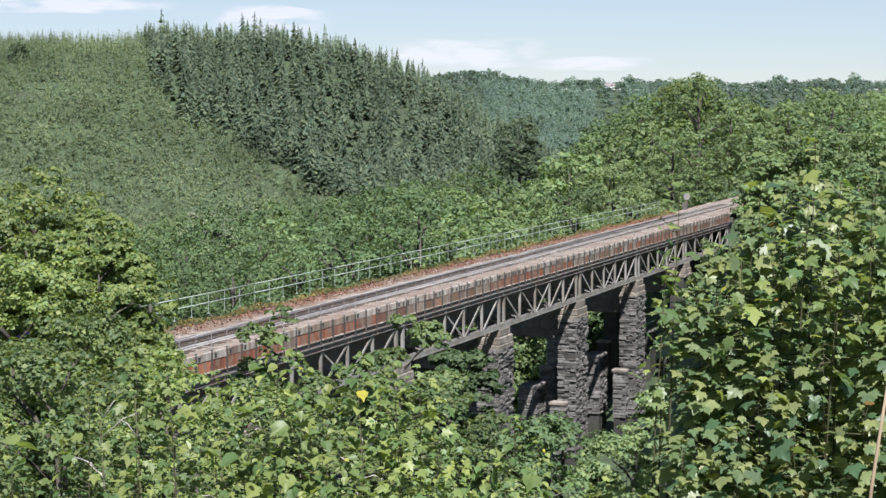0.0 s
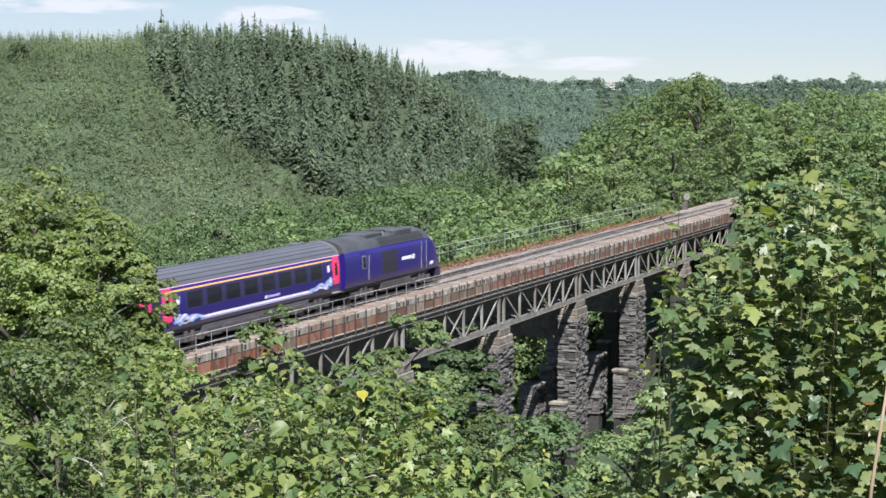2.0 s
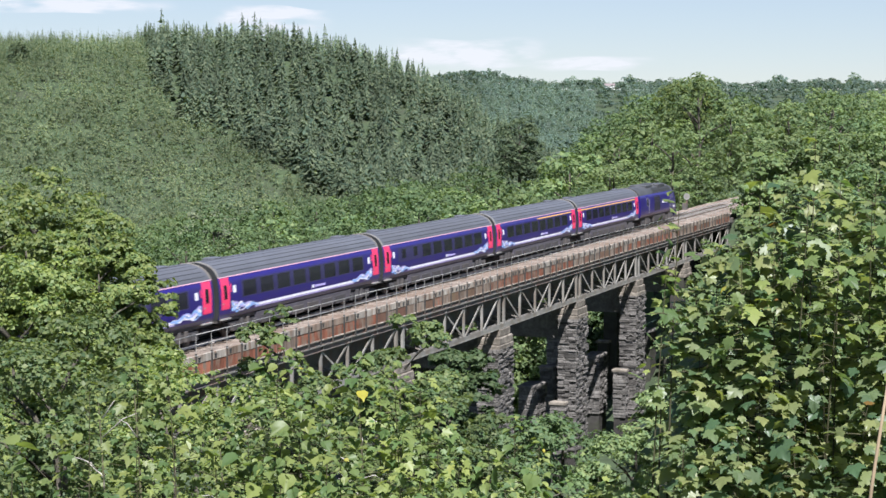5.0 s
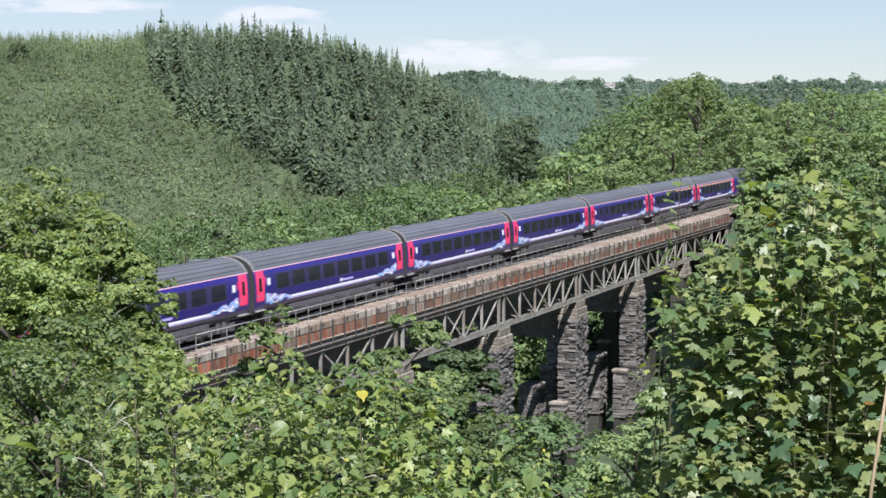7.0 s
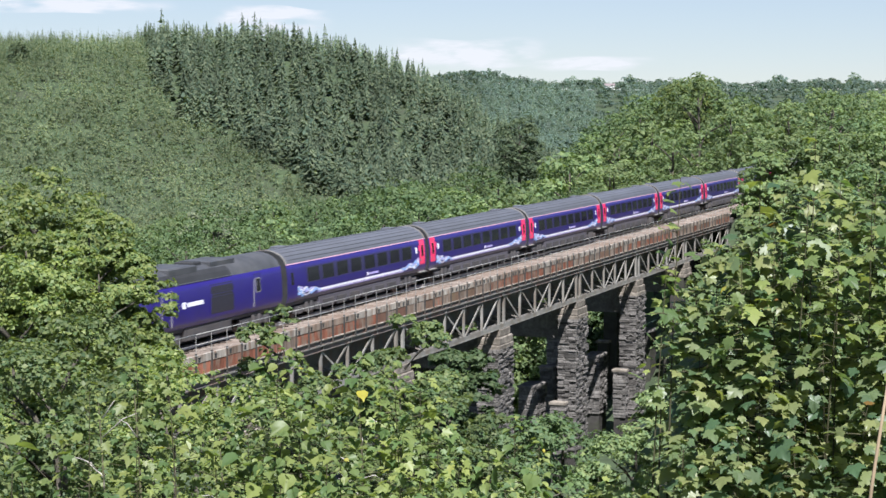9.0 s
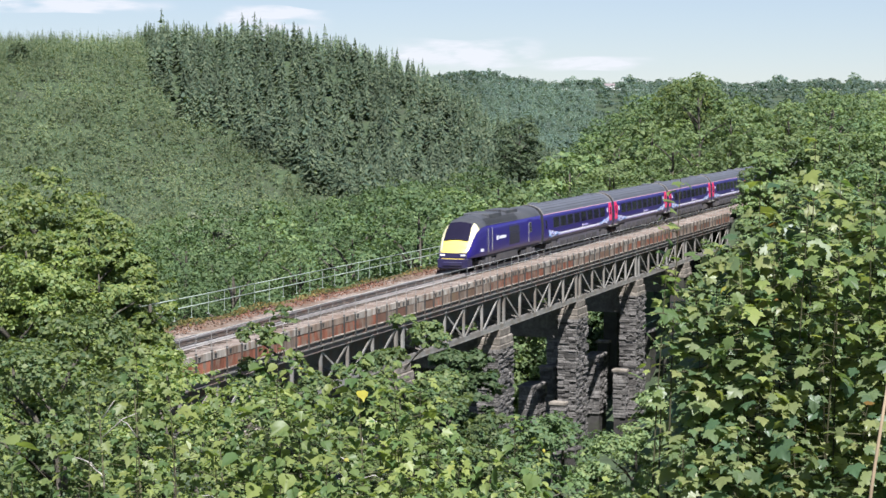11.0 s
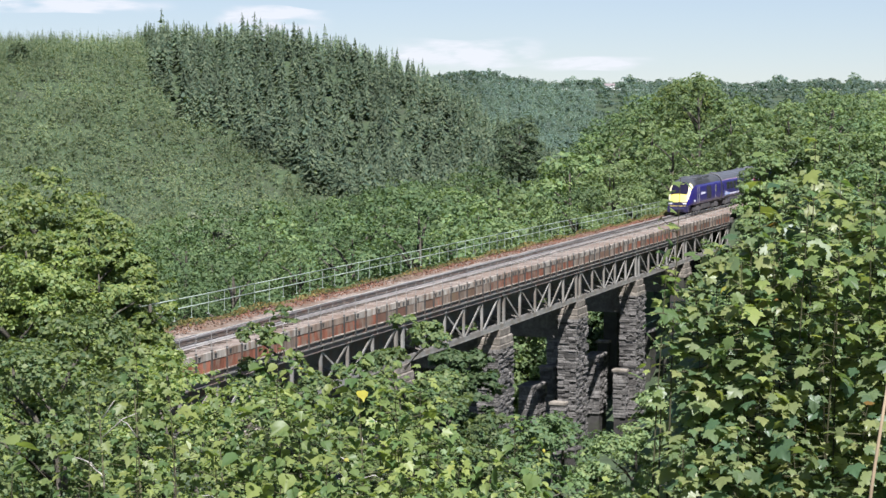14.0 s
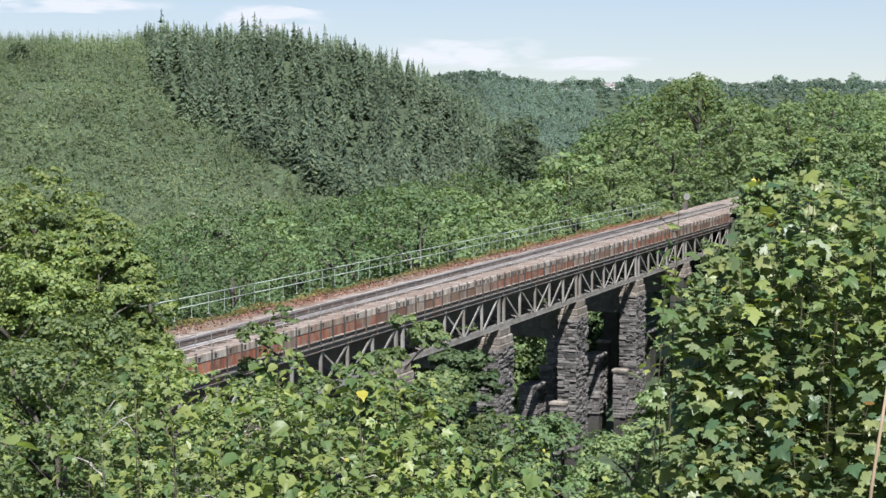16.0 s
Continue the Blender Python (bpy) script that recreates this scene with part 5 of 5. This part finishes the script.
def leafy_shrub(name, label, stems, leaf, template, mat, mat_leaf, rng, node=0.06, per=4, spread=0.42, singles=280, category="shrub", reach=1.6):
    """Upright shoots with leaves on stalks round each stem; stems are (u, v, tip height)."""
    t = thing(name, label, category, "bushes of the near slope")
    P, N, Bx, S = [], [], [], []
    u0 = sum(q[0] for q in stems) / len(stems)
    v0 = sum(q[1] for q in stems) / len(stems)
    for u, v, zt in stems:
        tip = land(u, v, zt)
        foot = land(u + (u0 - u) * 0.25, v + (v0 - v) * 0.25 + 0.3)
        foot.z = float(ground(u, v)) - 0.2
        bend = Vector((rng.uniform(-.12, .12), rng.uniform(-.12, .12), 0))
        H = tip.z - foot.z

        def at(s):
            return foot.lerp(tip, s) + bend * math.sin(math.pi * s)
        st = Solid().tube([at(s) for s in (0, .3, .6, .85, 1)], [0.016, 0.012, 0.008, 0.004, 0.0015], 6)
        L = min(reach * rng.uniform(0.8, 1.2), H * 0.9)
        d = 0.0
        while d < L:
            q = at(1 - d / H)
            R = 0.05 + spread * min(1, d / 0.8) ** 0.7
            for k in range(per):
                an = rng.uniform(0, math.tau)
                out = Vector((math.cos(an), math.sin(an), 0))
                rr = R * rng.uniform(0.35, 1.0)
                pos = q + out * rr + Vector((0, 0, rng.uniform(-.04, .06) + 0.10 * rr))
                if rng.random() < 0.3:
                    st.tube([q, pos], [0.003, 0.0015], 3)
                n = out * rng.uniform(0.1, 0.6) + Vector((0, 0, rng.uniform(0.6, 1.1))) + Vector(rng.normal(size=3)) * 0.45 + SUN_DIR * 0.5
                n.normalize()
                b = out * 0.8 + Vector((0, 0, -0.5)) + Vector(rng.normal(size=3)) * 0.35
                b = (b - n * b.dot(n)).normalized()
                P.append(pos); N.append(n); Bx.append(b); S.append(leaf * rng.uniform(0.4, 1.3) * (1.5 if rng.random() < 0.12 else 1.0) * (0.6 + 0.4 * min(1, d / 0.25)))
            d += node * rng.uniform(0.7, 1.4)
        part("stem", st, t, "thin brown stem", M_TWIG)
    order = np.argsort([(q - Vector((EYE[0], 0, 10))).length for q in P])
    solo = set(int(i) for i in order[::max(1, len(order) // 2 // singles)][:singles])
    metal = Solid().add(template[0], template[1]).mesh("leaf", mat_leaf)
    for i in solo:
        a = Bx[i].cross(N[i])
        m = Matrix((a, Bx[i], N[i])).transposed().to_4x4()
        part("leaf", metal, t, m=Matrix.Translation(P[i]) @ m @ Matrix.Diagonal((S[i], S[i], S[i], 1)))
    rest = [i for i in range(len(P)) if i not in solo]
    p, n, b = (np.array([q[i] for i in rest]) for q in (P, N, Bx))
    if not rest:
        return t
    me = scatter("foliage", p, n, np.array(S)[rest], template[0], template[1], mat, rng, axes=(np.cross(b, n), b, n))
    tagged(part("foliage", me, t), kind="stuff")
    return t


def make_bushes():
    rng = np.random.default_rng(41)
    syc = [(1.42, 10.2, 10.34), (1.62, 10.2, 10.52), (1.80, 10.3, 10.70), (1.97, 10.4, 10.80), (2.13, 10.4, 10.70), (2.29, 10.3, 10.78), (2.46, 10.4, 10.72), (2.62, 10.5, 10.8), (2.82, 10.6, 10.7),
           (1.32, 10.2, 10.22), (1.44, 10.6, 10.02), (1.58, 10.8, 10.26), (1.90, 10.9, 10.42), (2.22, 11.0, 10.36), (2.44, 10.8, 10.3),
           (1.36, 10.0, 9.78), (1.62, 9.9, 9.90), (1.92, 9.8, 10.02), (2.22, 9.8, 9.94), (2.45, 9.9, 10.0), (1.22, 9.8, 9.38), (1.48, 9.7, 9.5), (1.75, 9.7, 9.56), (2.1, 9.6, 9.6), (2.4, 9.6, 9.45), (1.05, 9.9, 9.12)]
    leafy_shrub("sycamore_sapling", "dense young sycamore with broad lobed leaves, a few turning brown", syc, 0.080, (MAPLE, MAPLE_F), L_MAPLE, L_MAPLE1, rng, 0.046, 7, 0.32, 290, "tree")
    sprig = [(1.93, 10.1, 11.05), (1.23, 10.1, 10.76), (1.19, 10.2, 10.5), (1.15, 10.0, 10.3), (1.66, 10.2, 10.84)]
    leafy_shrub("sycamore_shoot", "thin sycamore shoot rising above the bushes", sprig, 0.076, (MAPLE, MAPLE_F), L_HAZEL, L_HAZEL1, rng, 0.09, 2, 0.10, 30, "tree", 0.8)
    tops = [(1.70, 10.0, 10.56), (1.86, 9.9, 10.68), (2.04, 10.0, 10.74), (2.18, 9.9, 10.62), (2.34, 9.9, 10.70), (2.5, 10.0, 10.74), (1.52, 9.9, 10.30), (1.98, 9.7, 10.38), (2.28, 9.7, 10.40)]
    leafy_shrub("sycamore_shoot", "bright yellow-green sycamore shoots rising out of the dense sapling", tops, 0.066, (MAPLE, MAPLE_F), L_HAZEL, L_HAZEL1, rng, 0.06, 4, 0.20, 80, "tree", 0.7)
    sets = [
        [(-2.35, 11.8, 9.1), (-2.1, 11.5, 9.45), (-1.9, 12.0, 9.62), (-1.65, 11.6, 9.58), (-1.45, 12.2, 9.42), (-1.75, 11.0, 9.3)],
        [(-1.25, 12.4, 9.2), (-1.02, 12.0, 9.70), (-0.86, 11.8, 9.55), (-0.70, 12.3, 9.40), (-0.52, 12.0, 9.55), (-0.95, 11.3, 9.2), (-0.6, 11.2, 9.25)],
        [(-0.30, 11.8, 9.52), (-0.14, 11.9, 9.50), (-0.02, 12.2, 9.35), (-0.25, 11.2, 9.2), (0.10, 11.6, 9.05), (-0.4, 12.4, 9.3)],
        [(0.28, 11.8, 9.02), (0.43, 11.6, 9.22), (0.60, 12.0, 9.02), (0.35, 11.0, 8.95), (0.15, 11.0, 8.9), (0.75, 11.5, 8.85)],
        [(0.92, 11.4, 8.92), (1.05, 11.0, 9.1), (1.2, 11.3, 9.0), (0.85, 10.8, 8.8), (0.98, 10.6, 8.95)],
        [(-2.6, 10.5, 8.9), (-2.3, 10.2, 8.85), (-2.05, 10.4, 8.95), (-1.8, 10.3, 8.9), (-1.5, 10.5, 8.95)],
        [(-1.2, 10.4, 8.9), (-0.9, 10.2, 8.85), (-0.6, 10.3, 8.9), (-0.3, 10.2, 8.85), (0.0, 10.3, 8.8), (0.5, 10.2, 8.75)],
    ]
    for k, st in enumerate(sets):
        leafy_shrub("hazel_bush", "sunlit hazel and sycamore scrub with fresh yellow-green leaves", st, 0.068, (ROUND, ROUND_F) if k % 2 else (LOBED, LOBED_F), L_HAZEL, L_HAZEL1, rng, 0.042, 5, 0.26, 60, reach=1.1)
    # dry stalk at the edge of the bank
    t = thing("dry_stalk", "dry straw-coloured bramble stalk", "stalk")
    part("stalk", Solid().tube([land(1.30, 6.0, 9.6), land(1.335, 6.0, 9.95), land(1.40, 6.0, 10.42)], [0.006, 0.006, 0.004], 6), t, mat=M_STALK, smooth=True)
    part("root", Solid().tube([land(1.2, 6.2, float(ground(1.2, 6.2)) - 0.1), land(1.25, 6.1, 8.5), land(1.30, 6.0, 9.61)], [0.010, 0.009, 0.008], 6), t, mat=M_STALK, smooth=True)
    leafy_shrub("broad_leaved_plant", "close broad-leaved shoot with rounded leaves", [(-1.36, 6.1, 10.00), (-1.31, 6.0, 9.97)], 0.10, (ROUND, ROUND_F), L_HAZEL, L_HAZEL1, rng, 0.12, 3, 0.09, 12, "plant", 0.5)


L_WEED = leaf_material("dry_weeds", (0.13, 0.14, 0.055), 0.3, 0.5, 0.4, 0.6, 0.3, 0.15, 0.2)
L_MAPLE1 = leaf_material("sycamore_leaf", (0.168, 0.240, 0.108), 0.35, 0.35, 0.55, 0.4, 0.15, 2.0, 0.5, per_object=True)
L_HAZEL1 = leaf_material("hazel_leaf", (0.158, 0.222, 0.074), 0.28, 0.25, 0.48, 0.45, 0.15, 2.0, 0.4, per_object=True)
make_bushes()

make_far_strip()

# ---- single trees and the house in the distance ----
def make_landmarks():
    rng = np.random.default_rng(51)
    big = broadleaf("large rounded yellow-green tree above the wood", rng, 16.5, 7.6, 20000, 0.42, leaf_material("chestnut_foliage", (0.130, 0.178, 0.052), 0.25, 0.2, 0.4, 0.6, 0.2, 0.25, 0.25), 30, (CHIP, CHIP_F), 0.08, "single trees")
    big.matrix_basis = pose(*land(41.5, 335, 14.9 - 16.5))
    pale = broadleaf("pale grey-green willow in the valley wood", rng, 13.0, 4.2, 7000, 0.38, leaf_material("willow_foliage", (0.155, 0.185, 0.115), 0.25, 0.1, 0.25, 0.6, 0.1, 0.3, 0.25), 18, (CHIP, CHIP_F), 0.25, "single trees")
    pale.matrix_basis = pose(*land(-31.0, 255, -15.6))
    dark = broadleaf("broad dark evergreen standing over the valley wood", rng, 16.0, 5.6, 11000, 0.45, leaf_material("dark_evergreen", (0.082, 0.118, 0.066), 0.25, 0.2, 0.35, 0.7, 0.15, 0.3, 0.2), 30, (CHIP, CHIP_F), 0.02, "single trees", 1.5, "evergreen_tree")
    dark.matrix_basis = pose(*land(18.8, 480, 9.2 - 16.0))
    bush = broadleaf("dark bush standing out on the young plantation", rng, 9.0, 4.6, 3000, 0.7, bpy.data.materials["dark_evergreen"], 14, (CHIP, CHIP_F), 0.1, "single trees")
    bush.matrix_basis = pose(*land(-195, 900, float(ground(-195, 900)) - 0.5))
    h = thing("farmhouse", "small white farmhouse with a dark roof on the far ridge", "house")
    part("wall", Solid().box(-6.5, 6.5, -3, 3, -2, 3.6), h, "white rendered wall", M_WALLWHITE)
    part("roof", Solid().add([(-7, -3.5, 3.5), (7, -3.5, 3.5), (7, 3.5, 3.5), (-7, 3.5, 3.5), (-7, 0, 6.6), (7, 0, 6.6)], [(0, 1, 5, 4), (2, 3, 4, 5), (0, 4, 3), (1, 2, 5), (3, 2, 1, 0)]), h, "dark slate roof", M_SLATE)
    part("chimney", Solid().box(4.5, 5.5, -0.5, 0.5, 6.0, 8.0), h, mat=M_SLATE)
    for x in (-4, -1, 3):
        part("window", Solid().box(x - 0.5, x + 0.5, -3.03, -2.98, 1.2, 2.6), h, "dark window", M_GLASS)
    h.matrix_basis = Matrix.Translation(land(204, 2400, float(ground(204, 2400)) + 1.6)) @ pose(0, 0, 0, 0, 0, YAW + 15)


make_landmarks()

# ---- pier stones ----
rng_st = random.Random(3)
STONES = [stone_mesh(rng_st) for _ in range(8)]
for i, py in enumerate(PIERS):
    make_pier(py, STONES, rng_st, i in (2, 3, 4))


def motions():
    for car, off, turn in cars:
        walk(car, [(t, pose(slew(LEAD0 + SPEED * t + off), LEAD0 + SPEED * t + off, RISE * (LEAD0 + SPEED * t + off - 125), -CLIMB if turn else CLIMB, 0, turn + SLEW)) for t in (0.0, 4.0, 8.0, 12.0, 16.0)])


motions()
